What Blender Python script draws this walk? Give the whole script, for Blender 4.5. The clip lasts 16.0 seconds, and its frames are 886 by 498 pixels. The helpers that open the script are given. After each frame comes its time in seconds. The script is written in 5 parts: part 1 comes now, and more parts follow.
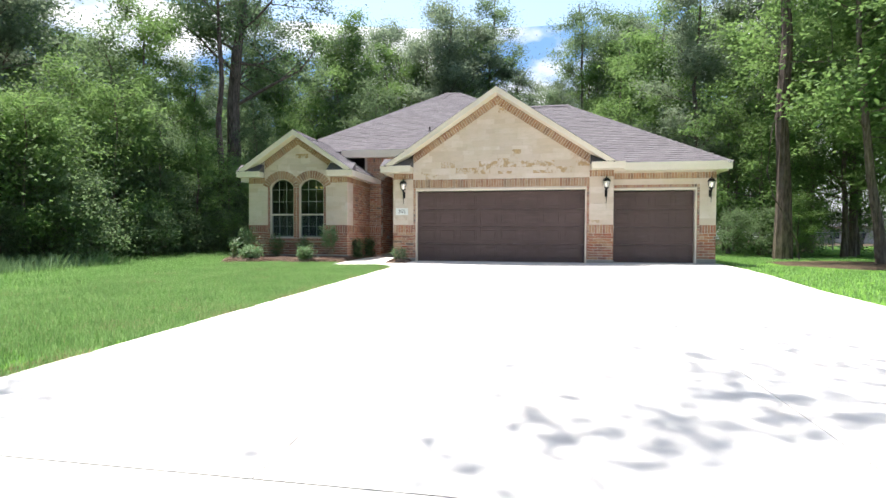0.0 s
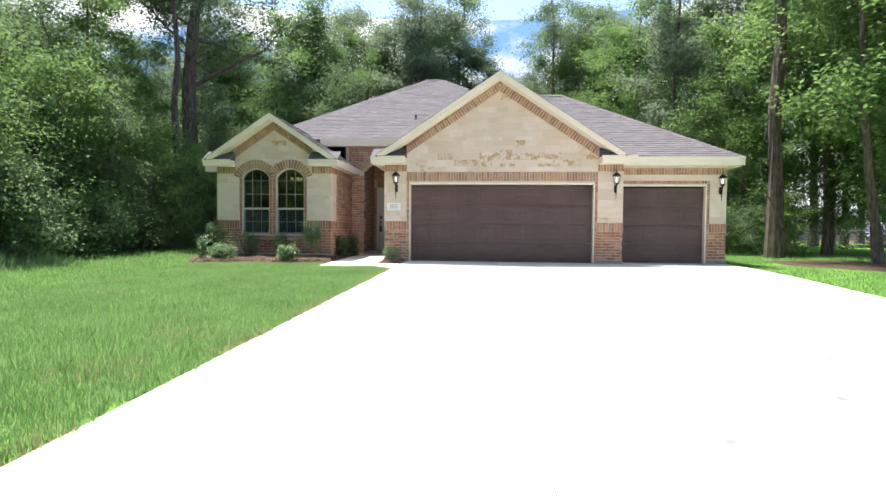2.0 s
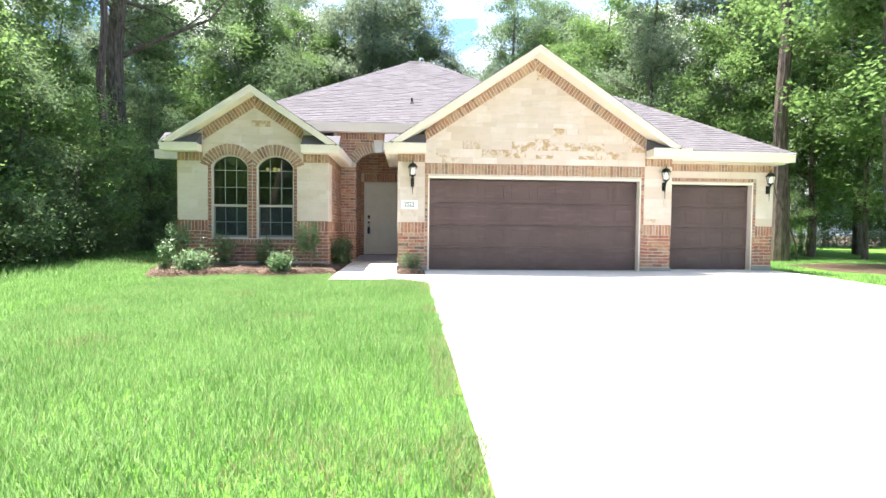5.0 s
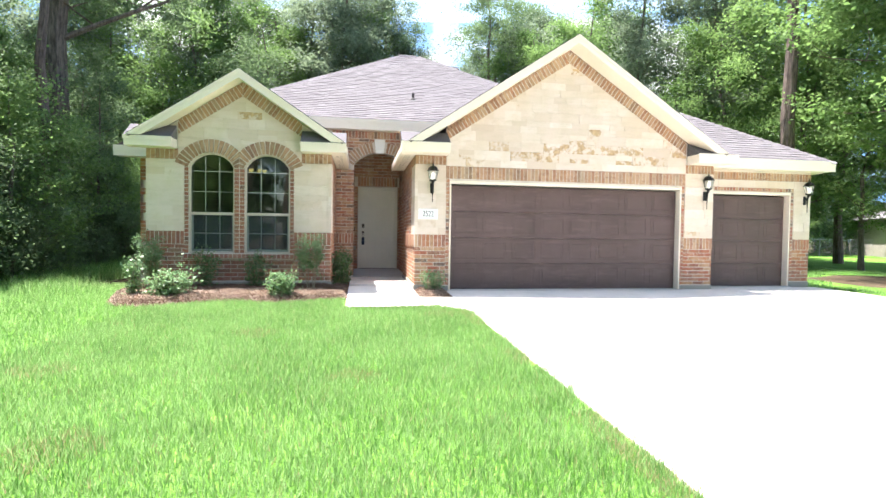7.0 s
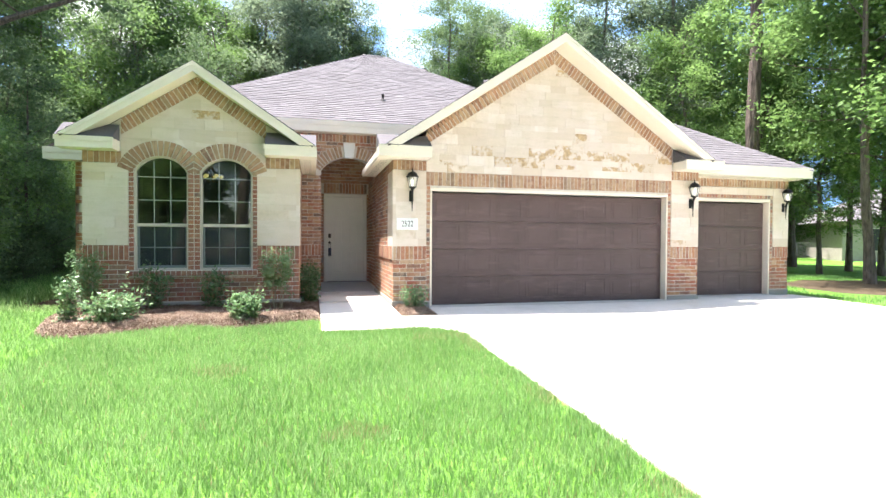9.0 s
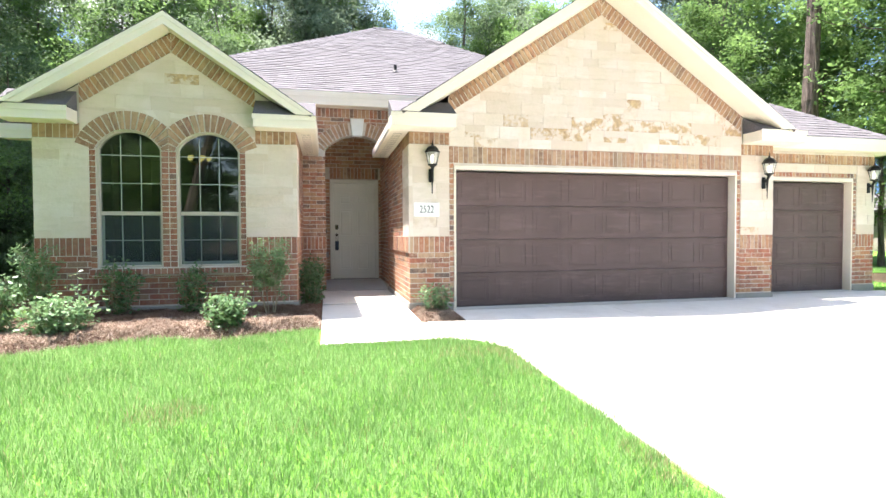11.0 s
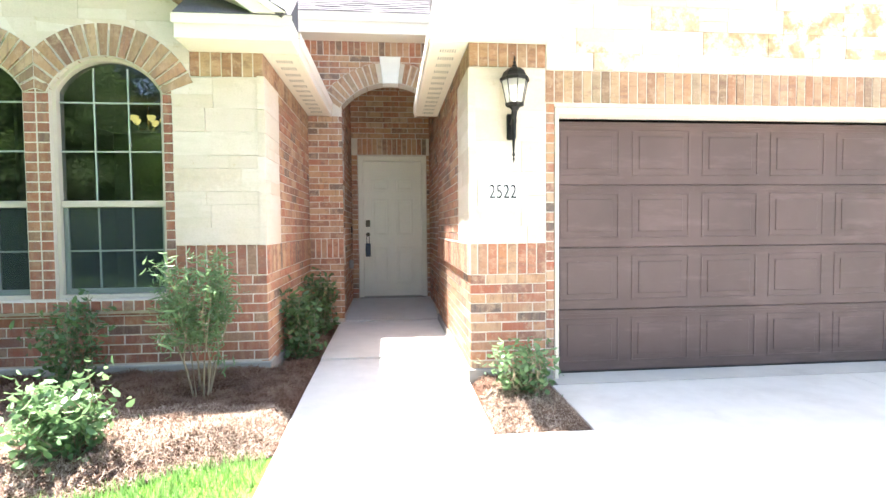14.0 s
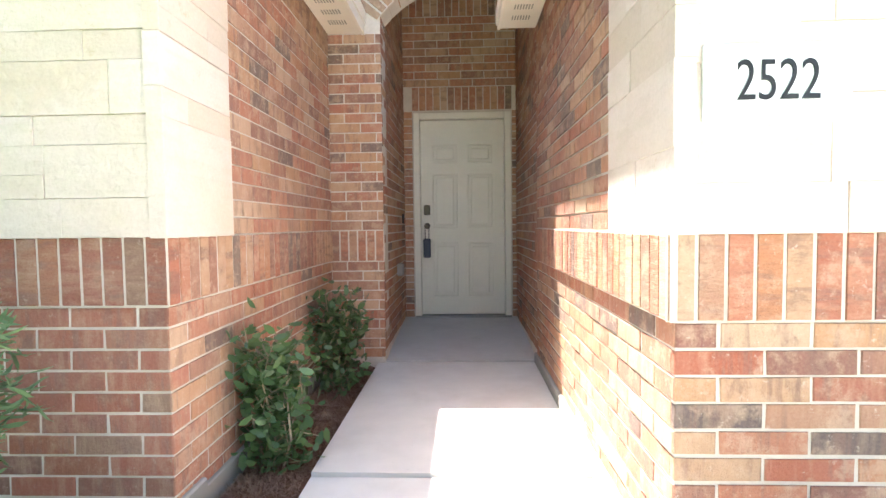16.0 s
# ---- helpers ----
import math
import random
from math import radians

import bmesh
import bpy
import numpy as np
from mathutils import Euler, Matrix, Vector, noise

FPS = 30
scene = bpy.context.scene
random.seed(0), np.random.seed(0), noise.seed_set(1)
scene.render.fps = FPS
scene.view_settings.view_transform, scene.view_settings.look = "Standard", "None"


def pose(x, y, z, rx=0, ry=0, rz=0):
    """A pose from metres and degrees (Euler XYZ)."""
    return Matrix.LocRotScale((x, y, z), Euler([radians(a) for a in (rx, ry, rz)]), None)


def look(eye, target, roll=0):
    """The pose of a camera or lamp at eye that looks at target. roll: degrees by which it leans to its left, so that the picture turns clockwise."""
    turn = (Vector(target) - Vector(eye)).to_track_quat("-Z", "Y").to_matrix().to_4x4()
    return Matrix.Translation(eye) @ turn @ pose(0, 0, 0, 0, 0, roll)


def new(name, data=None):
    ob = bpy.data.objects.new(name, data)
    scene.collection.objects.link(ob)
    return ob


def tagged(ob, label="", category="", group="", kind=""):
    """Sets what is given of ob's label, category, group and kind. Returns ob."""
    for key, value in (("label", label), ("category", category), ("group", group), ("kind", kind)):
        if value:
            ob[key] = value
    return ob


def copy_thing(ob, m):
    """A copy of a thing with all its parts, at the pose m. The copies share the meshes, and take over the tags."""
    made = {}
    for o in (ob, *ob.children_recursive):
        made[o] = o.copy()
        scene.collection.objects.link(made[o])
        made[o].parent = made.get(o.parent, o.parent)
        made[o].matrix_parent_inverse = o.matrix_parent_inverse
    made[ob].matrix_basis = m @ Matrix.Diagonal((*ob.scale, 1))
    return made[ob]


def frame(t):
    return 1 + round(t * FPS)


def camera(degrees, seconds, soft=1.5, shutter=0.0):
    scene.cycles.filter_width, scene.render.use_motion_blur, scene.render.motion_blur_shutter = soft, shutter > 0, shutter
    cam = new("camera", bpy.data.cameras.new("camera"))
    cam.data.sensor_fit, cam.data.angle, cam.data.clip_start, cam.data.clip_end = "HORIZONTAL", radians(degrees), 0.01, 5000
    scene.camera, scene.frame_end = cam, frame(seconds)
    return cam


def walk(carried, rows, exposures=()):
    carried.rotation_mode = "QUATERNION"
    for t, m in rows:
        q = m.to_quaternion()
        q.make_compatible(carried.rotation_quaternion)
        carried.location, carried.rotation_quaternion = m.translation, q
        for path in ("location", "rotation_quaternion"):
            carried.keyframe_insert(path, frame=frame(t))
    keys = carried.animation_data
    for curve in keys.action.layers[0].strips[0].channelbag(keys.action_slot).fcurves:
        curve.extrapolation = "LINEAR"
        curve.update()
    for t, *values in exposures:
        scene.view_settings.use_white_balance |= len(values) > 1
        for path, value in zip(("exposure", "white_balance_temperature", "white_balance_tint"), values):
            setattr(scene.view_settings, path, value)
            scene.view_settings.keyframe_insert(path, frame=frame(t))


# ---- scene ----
cam = camera(81.1, 16.0)
PATH = [
    (0, (1.994, -0.413, 0.742), (1.646, 1.556, 0.695), 0.2),
    (0.5, (1.69, -0.222, 0.796), (1.357, 1.749, 0.739), 0.3),
    (1, (1.351, 0.073, 0.835), (1.029, 2.046, 0.77), 0.4),
    (1.5, (0.974, 0.387, 0.871), (0.672, 2.363, 0.8), 0.4),
    (2, (0.532, 0.736, 0.862), (0.369, 2.728, 0.79), 0.5),
    (2.5, (0.044, 1.094, 0.86), (-0.069, 3.089, 0.786), 0.5),
    (3, (-0.396, 1.47, 0.856), (-0.466, 3.467, 0.779), 0.6),
    (3.5, (-0.861, 1.843, 0.868), (-0.919, 3.84, 0.787), 0.6),
    (4, (-1.245, 2.243, 0.869), (-1.243, 4.241, 0.79), 0.7),
    (4.2, (-1.386, 2.409, 0.887), (-1.35, 4.407, 0.807), 0.7),
    (6.5, (-3.227, 4.401, 1.047), (-2.979, 6.384, 0.986), 0.6),
    (7, (-3.365, 4.861, 1.126), (-3.046, 6.834, 1.067), 0.8),
    (7.5, (-3.36, 5.213, 1.162), (-2.907, 7.16, 1.102), 0.8),
    (8, (-3.488, 5.493, 1.187), (-3.011, 7.434, 1.134), 0.7),
    (8.5, (-3.632, 5.662, 1.219), (-3.145, 7.601, 1.172), 0.6),
    (9, (-3.703, 5.758, 1.235), (-3.213, 7.697, 1.198), 0.3),
    (9.2, (-3.706, 5.82, 1.234), (-3.216, 7.759, 1.199), 0.2),
    (11.5, (-3.433, 8.019, 1.122), (-3.0, 9.971, 1.062), -0.3),
    (12, (-3.372, 8.658, 1.129), (-2.935, 10.608, 1.066), -0.2),
    (12.5, (-3.264, 9.24, 1.168), (-2.842, 11.194, 1.096), -0.2),
    (13, (-3.139, 9.822, 1.193), (-2.753, 11.783, 1.12), -0.2),
    (13.5, (-3.019, 10.423, 1.225), (-2.708, 12.397, 1.147), -0.4),
    (14, (-2.908, 11.017, 1.237), (-2.708, 13.005, 1.155), -0.5),
    (14.5, (-2.843, 11.663, 1.211), (-2.727, 13.658, 1.127), -0.5),
    (15, (-2.837, 12.31, 1.183), (-2.882, 14.308, 1.094), -0.6),
    (15.5, (-2.819, 12.953, 1.162), (-2.882, 14.95, 1.072), -0.7),
    (16, (-2.871, 13.609, 1.138), (-2.949, 15.606, 1.049), -0.7),
]
walk(cam, [(t, look(eye, target, roll)) for t, eye, target, roll in PATH], [(0.0, 1.22), (3.0, 1.47), (4.2, 1.85), (6.5, 2.15), (8.0, 1.95), (9.0, 2.05), (12.5, 2.37), (14.0, 2.82), (15.0, 2.74), (15.6, 2.72), (16.0, 2.92)])

# ---- light ----
SUN_DIR = Vector((-0.215, 0.19, 1.0)).normalized()
world = bpy.data.worlds.new("world")
scene.world = world
world.use_nodes = True
sky = world.node_tree.nodes.new("ShaderNodeTexSky")
sky.sky_type = "NISHITA"
sky.sun_disc = False
sky.sun_elevation = math.asin(SUN_DIR.z)
sky.sun_rotation = math.atan2(SUN_DIR.x, SUN_DIR.y)
sky.air_density, sky.dust_density = 1.0, 1.5
world.node_tree.links.new(sky.outputs[0], world.node_tree.nodes["Background"].inputs[0])
world.node_tree.nodes["Background"].inputs[1].default_value = 0.15
sun = new("sun", bpy.data.lights.new("sun", "SUN"))
sun.data.energy, sun.data.angle, sun.data.color = 5.0, radians(0.53), (1.0, 0.955, 0.92)
sun.rotation_mode = "QUATERNION"
sun.rotation_quaternion = SUN_DIR.to_track_quat("Z", "Y")


# ---- materials ----
class Mat:
    """A small node builder round one Principled material."""

    def __init__(self, name, rough=0.8, metal=0.0, spec=0.4):
        self.m = bpy.data.materials.new(name)
        self.m.use_nodes = True
        self.t = self.m.node_tree
        self.b = self.t.nodes["Principled BSDF"]
        self.set("Roughness", rough), self.set("Metallic", metal), self.set("Specular IOR Level", spec)
        self.pos = self.node("ShaderNodeNewGeometry").outputs["Position"]

    def node(self, kind, **kw):
        n = self.t.nodes.new(kind)
        for k, v in kw.items():
            n.inputs[k].default_value = v
        return n

    def link(self, a, b):
        self.t.links.new(a, b)

    def set(self, key, v):
        if isinstance(v, bpy.types.NodeSocket):
            self.link(v, self.b.inputs[key])
        else:
            self.b.inputs[key].default_value = v

    def noise(self, scale, detail=4.0, rough=0.55, stretch=None):
        n = self.node("ShaderNodeTexNoise", Scale=scale, Detail=detail, Roughness=rough)
        src = self.pos
        if stretch:
            mp = self.node("ShaderNodeMapping")
            mp.inputs["Scale"].default_value = stretch
            self.link(src, mp.inputs[0])
            src = mp.outputs[0]
        self.link(src, n.inputs["Vector"])
        return n.outputs[0]

    def ramp(self, fac, stops, const=False):
        r = self.node("ShaderNodeValToRGB")
        e = r.color_ramp.elements
        while len(e) < len(stops):
            e.new(0.5)
        for el, (p, c) in zip(e, stops):
            el.position, el.color = p, (*c, 1) if len(c) == 3 else c
        if const:
            r.color_ramp.interpolation = "CONSTANT"
        self.link(fac, r.inputs[0])
        return r.outputs[0]

    def mix(self, fac, a, b, mode="MIX"):
        n = self.t.nodes.new("ShaderNodeMix")
        n.data_type, n.blend_type = "RGBA", mode
        for sock, v in ((n.inputs[0], fac), (n.inputs[6], a), (n.inputs[7], b)):
            if isinstance(v, bpy.types.NodeSocket):
                self.link(v, sock)
            else:
                sock.default_value = v if not isinstance(v, tuple) or len(v) == 4 else (*v, 1)
        return n.outputs[2]

    def math(self, op, a, b=0.0):
        n = self.t.nodes.new("ShaderNodeMath")
        n.operation = op
        for sock, v in zip(n.inputs, (a, b)):
            if isinstance(v, bpy.types.NodeSocket):
                self.link(v, sock)
            else:
                sock.default_value = v
        return n.outputs[0]

    def random(self):
        """One random number per object and per loose piece."""
        o = self.node("ShaderNodeObjectInfo").outputs["Random"]
        i = self.node("ShaderNodeNewGeometry").outputs["Random Per Island"]
        return self.math("FRACT", self.math("ADD", o, i))

    def bump(self, height, strength=0.3, dist=0.01):
        n = self.node("ShaderNodeBump", Strength=strength, Distance=dist)
        self.link(height, n.inputs["Height"])
        self.set("Normal", n.outputs[0])
        return self


def simple(name, c, rough=0.7, metal=0.0, var=0.12, scale=6.0, bump=0.1, spec=0.4):
    m = Mat(name, rough, metal, spec)
    lo, hi = tuple(x * (1 - var) for x in c), tuple(min(1, x * (1 + var)) for x in c)
    base = m.ramp(m.noise(scale), [(0.3, lo), (0.7, hi)])
    base = m.mix(0.35, base, m.ramp(m.noise(scale * 9), [(0.3, lo), (0.7, hi)]))
    m.set("Base Color", base)
    m.bump(m.noise(scale * 14), bump, 0.004)
    return m.m


def brick_material(name="brick_clay", buff=0.0, deep=0.0, bounce_lift=0.0):
    """Tumbled clay brick: mixed colours, wire-cut bands across its length, pale wash and dark flashing."""
    m = Mat(name, 0.9, spec=0.2)
    r = m.random()
    add = m.node("ShaderNodeVectorMath")
    m.link(m.node("ShaderNodeTexCoord").outputs["Object"], add.inputs[0])
    m.link(m.ramp(r, [(0.0, (0, 0, 0)), (1.0, (43, 29, 37))]), add.inputs[1])
    world_pos, m.pos = m.pos, add.outputs[0]
    base = m.ramp(r, [(0.0, (0.34, 0.10, 0.058)), (0.09, (0.40, 0.175, 0.088)), (0.18, (0.26, 0.10, 0.07)), (0.27, (0.42, 0.235, 0.125)), (0.36, (0.35, 0.12, 0.072)), (0.45, (0.44, 0.27, 0.165)),
                      (0.54, (0.29, 0.14, 0.096)), (0.62, (0.38, 0.15, 0.09)), (0.70, (0.48, 0.33, 0.22)), (0.77, (0.21, 0.092, 0.07)), (0.84, (0.36, 0.195, 0.125)), (0.905, (0.31, 0.105, 0.066)), (0.935, (0.085, 0.068, 0.068))], True)
    if buff:
        base = m.mix(buff, base, m.ramp(m.math("FRACT", m.math("MULTIPLY", r, 5.7)), [(0.0, (0.40, 0.27, 0.15)), (0.3, (0.29, 0.185, 0.105)), (0.5, (0.46, 0.34, 0.215)), (0.75, (0.21, 0.13, 0.085)), (0.88, (0.42, 0.25, 0.15))], True))
    if deep:
        base = m.mix(deep, base, m.ramp(m.math("FRACT", m.math("MULTIPLY", r, 3.9)), [(0.0, (0.24, 0.07, 0.045)), (0.35, (0.19, 0.06, 0.042)), (0.6, (0.29, 0.095, 0.06)), (0.85, (0.12, 0.06, 0.05))], True))
    # lightens the clay where bounced light falls short
    if bounce_lift:
        base = m.mix(bounce_lift, base, (0.52, 0.345, 0.24))
    bands = m.noise(20.0, 4, 0.6, (1, 1, 0.14))
    pale = m.math("MULTIPLY", m.ramp(bands, [(0.53, (0, 0, 0)), (0.63, (1, 1, 1))]), 0.2)
    base = m.mix(pale, base, (0.57, 0.40, 0.28))
    dark = m.math("MULTIPLY", m.ramp(bands, [(0.36, (1, 1, 1)), (0.46, (0, 0, 0))]), 0.62)
    base = m.mix(dark, base, (0.19, 0.105, 0.085))
    wash = m.ramp(m.noise(10.0, 7, 0.72), [(0.50, (0, 0, 0)), (0.62, (1, 1, 1))])
    base = m.mix(m.math("MULTIPLY", wash, 0.25 if deep else 0.52), base, (0.54, 0.385, 0.27))
    scorch = m.ramp(m.noise(13.0, 6, 0.7, (1, 1, 0.4)), [(0.36, (1, 1, 1)), (0.45, (0, 0, 0))])
    base = m.mix(m.math("MULTIPLY", scorch, 0.45), base, (0.15, 0.085, 0.07))
    lime = m.ramp(m.noise(34.0, 6, 0.75), [(0.60, (0, 0, 0)), (0.68, (1, 1, 1))])
    base = m.mix(m.math("MULTIPLY", lime, 0.25 if deep else 0.5), base, (0.66, 0.57, 0.47))
    base = m.mix(0.14, base, m.ramp(m.noise(120.0, 4), [(0.3, (0.22, 0.11, 0.08)), (0.7, (0.56, 0.38, 0.27))]))
    m.pos = world_pos
    film = m.ramp(m.noise(1.3, 5), [(0.45, (0, 0, 0)), (0.75, (1, 1, 1))])
    base = m.mix(m.math("MULTIPLY", film, 0.12), base, (0.60, 0.49, 0.38))
    m.set("Base Color", base)
    m.pos = add.outputs[0]
    m.bump(m.math("ADD", m.noise(26.0, 6, 0.65, (1.5, 1.5, 0.35)), m.math("MULTIPLY", m.noise(150.0, 3), 0.35)), 0.75, 0.010)
    return m.m


def stone_material(name="limestone", rust=0.995):
    """Pale limestone: blocks that differ, clouded faces, rust-gold blotches on some, pitted and split relief."""
    m = Mat(name, 0.92, spec=0.15)
    r = m.random()
    r2 = m.math("FRACT", m.math("MULTIPLY", r, 7.31))
    base = m.ramp(r, [(0.0, (0.655, 0.555, 0.475)), (0.2, (0.74, 0.647, 0.58)), (0.4, (0.60, 0.492, 0.40)), (0.6, (0.715, 0.618, 0.55)), (0.8, (0.635, 0.521, 0.415)), (1.0, (0.725, 0.637, 0.57))])
    cloud = m.ramp(m.noise(3.2, 6, 0.6), [(0.42, (0, 0, 0)), (0.66, (1, 1, 1))])
    base = m.mix(m.math("MULTIPLY", cloud, 0.45), base, (0.60, 0.505, 0.37))
    streak = m.ramp(m.noise(5.0, 6, 0.65, (0.6, 0.6, 3.2)), [(0.50, (0, 0, 0)), (0.64, (1, 1, 1))])
    base = m.mix(m.math("MULTIPLY", streak, 0.30), base, (0.52, 0.45, 0.34))
    pick = m.ramp(r2, [(0.0, (0, 0, 0)), (rust - 0.03, (0, 0, 0)), (rust, (1, 1, 1)), (1.0, (1, 1, 1))])
    spots = m.ramp(m.noise(6.0, 7, 0.7), [(0.46, (0, 0, 0)), (0.56, (1, 1, 1))])
    base = m.mix(m.math("MULTIPLY", m.math("MULTIPLY", pick, spots), 0.88), base, m.ramp(m.noise(20.0, 5), [(0.35, (0.30, 0.169, 0.06)), (0.65, (0.55, 0.357, 0.155))]))
    vein = m.ramp(m.noise(9.0, 7, 0.72), [(0.62, (0, 0, 0)), (0.70, (1, 1, 1))])
    base = m.mix(m.math("MULTIPLY", vein, 0.45), base, (0.46, 0.34, 0.17))
    base = m.mix(0.12, base, m.ramp(m.noise(90.0, 4), [(0.3, (0.40, 0.328, 0.26)), (0.7, (0.78, 0.704, 0.64))]))
    m.set("Base Color", base)
    m.bump(m.math("ADD", m.noise(11.0, 6, 0.62), m.math("MULTIPLY", m.noise(45.0, 4), 0.10)), 0.42, 0.03)
    return m.m


def shingle_material():
    m = Mat("asphalt_shingle", 0.95, spec=0.15)
    base = m.ramp(m.random(), [(0.0, (0.098, 0.09, 0.096)), (0.3, (0.155, 0.142, 0.15)), (0.55, (0.125, 0.114, 0.122)), (0.8, (0.195, 0.18, 0.188)), (1.0, (0.11, 0.10, 0.108))])
    base = m.mix(0.5, base, m.ramp(m.noise(90.0, 3), [(0.35, (0.085, 0.077, 0.082)), (0.65, (0.21, 0.193, 0.2))]))
    base = m.mix(m.math("MULTIPLY", m.ramp(m.noise(0.8, 5), [(0.45, (0, 0, 0)), (0.7, (1, 1, 1))]), 0.25), base, (0.11, 0.10, 0.10))
    m.set("Base Color", base)
    m.bump(m.noise(220.0, 2), 0.5, 0.004)
    return m.m


def concrete_material(name, c, joints=0.0):
    m = Mat(name, 0.88, spec=0.25)
    a, b = tuple(x * 0.9 for x in c), tuple(min(0.9, x * 1.06) for x in c)
    base = m.ramp(m.noise(0.5, 6), [(0.35, a), (0.65, b)])
    base = m.mix(0.4, base, m.ramp(m.noise(7.0, 6), [(0.35, a), (0.7, b)]))
    stain = m.ramp(m.noise(1.7, 7, 0.65), [(0.50, (0, 0, 0)), (0.68, (1, 1, 1))])
    base = m.mix(m.math("MULTIPLY", stain, 0.28), base, (c[0] * 0.66, c[1] * 0.63, c[2] * 0.60))
    spots = m.ramp(m.noise(26.0, 2), [(0.74, (0, 0, 0)), (0.78, (1, 1, 1))])
    base = m.mix(m.math("MULTIPLY", spots, 0.3), base, tuple(x * 0.6 for x in c))
    m.set("Base Color", base)
    m.bump(m.math("ADD", m.noise(40.0, 5), m.math("MULTIPLY", m.noise(220.0, 2, 0.5, (0.15, 1, 1)), 0.5)), 0.25, 0.004)
    return m.m


def leaf_material(name, dark, mid, light, rough=0.62, spec=0.18, through_light=0.46, clump=0.5, blend=0.5):
    """Leaves that let light through; tone shifts from clump to clump more than from leaf to leaf."""
    m = Mat(name, rough, spec=spec)
    base = m.ramp(m.random(), [(0.0, dark), (0.55, mid), (1.0, light)])
    base = m.mix(blend, base, m.ramp(m.noise(clump, 3), [(0.38, dark), (0.62, light)]))
    m.set("Base Color", base)
    tr = m.node("ShaderNodeBsdfTranslucent")
    m.link(m.mix(0.5, base, light), tr.inputs[0])
    mx = m.node("ShaderNodeMixShader")
    mx.inputs[0].default_value = through_light
    out = m.t.nodes["Material Output"]
    m.link(m.b.outputs[0], mx.inputs[1]), m.link(tr.outputs[0], mx.inputs[2]), m.link(mx.outputs[0], out.inputs[0])
    return m.m


def bark_material(name, c):
    m = Mat(name, 0.95, spec=0.15)
    n = m.noise(5.0, 6, 0.65, (3, 3, 0.5))
    m.set("Base Color", m.ramp(n, [(0.35, tuple(x * 0.45 for x in c)), (0.65, tuple(x * 1.3 for x in c))]))
    m.bump(n, 0.8, 0.04)
    return m.m


def ground_material(name, stops, scale=1.2, fine=30.0):
    m = Mat(name, 0.95, spec=0.1)
    cs = [(0.3 + 0.4 * i / (len(stops) - 1), c) for i, c in enumerate(stops)]
    base = m.mix(0.5, m.ramp(m.noise(scale, 6), cs), m.ramp(m.noise(fine, 5), cs))
    m.set("Base Color", base)
    m.bump(m.noise(fine, 5), 0.6, 0.03)
    return m.m


def wood_grain_paint(name, c):
    """Painted, embossed garage door skin: slightly chalky, with a fine horizontal grain."""
    m = Mat(name, 0.5, spec=0.35)
    base = m.ramp(m.noise(1.6, 5), [(0.3, tuple(x * 0.85 for x in c)), (0.7, tuple(x * 1.2 for x in c))])
    chalk = m.ramp(m.noise(3.0, 7, 0.68, (0.5, 1, 2.6)), [(0.52, (0, 0, 0)), (0.74, (1, 1, 1))])
    base = m.mix(m.math("MULTIPLY", chalk, 0.42), base, tuple(min(1, x * 2.2) for x in c))
    m.set("Base Color", base)
    m.set("Roughness", m.ramp(m.noise(6.0), [(0.3, (0.42,) * 3), (0.7, (0.6,) * 3)]))
    m.bump(m.noise(28.0, 5, 0.6, (0.12, 1, 1.6)), 0.25, 0.004)
    return m.m


def glass_material(name="window_glass", tint=(0.23, 0.33, 0.29, 1)):
    m = Mat(name, 0.02, spec=0.5)
    g = m.node("ShaderNodeBsdfGlossy", Roughness=0.015)
    tr = m.node("ShaderNodeBsdfTransparent", Color=tint)
    f = m.node("ShaderNodeFresnel", IOR=1.55)
    mx = m.node("ShaderNodeMixShader")
    m.link(m.math("ADD", m.math("MULTIPLY", f.outputs[0], 1.0), 0.11), mx.inputs[0])
    m.link(tr.outputs[0], mx.inputs[1]), m.link(g.outputs[0], mx.inputs[2])
    m.link(mx.outputs[0], m.t.nodes["Material Output"].inputs[0])
    return m.m


def seeded_glass():
    """Clear lantern glass, hazy enough to catch the light."""
    m = Mat("lantern_glass", 0.15, spec=0.5)
    m.set("Base Color", m.ramp(m.noise(60.0, 3), [(0.3, (0.80, 0.82, 0.80)), (0.7, (0.92, 0.93, 0.91))]))
    thin = m.node("ShaderNodeBsdfTranslucent", Color=(0.9, 0.9, 0.86, 1))
    clear = m.node("ShaderNodeBsdfTransparent", Color=(0.95, 0.96, 0.95, 1))
    a, b = m.node("ShaderNodeMixShader"), m.node("ShaderNodeMixShader")
    a.inputs[0].default_value, b.inputs[0].default_value = 0.5, 0.55
    m.link(m.b.outputs[0], a.inputs[1]), m.link(thin.outputs[0], a.inputs[2])
    m.link(a.outputs[0], b.inputs[1]), m.link(clear.outputs[0], b.inputs[2])
    m.link(b.outputs[0], m.t.nodes["Material Output"].inputs[0])
    return m.m


def glow(name, c, strength):
    m = Mat(name)
    m.set("Emission Color", (*c, 1)), m.set("Emission Strength", strength), m.set("Base Color", (*c, 1))
    return m.m


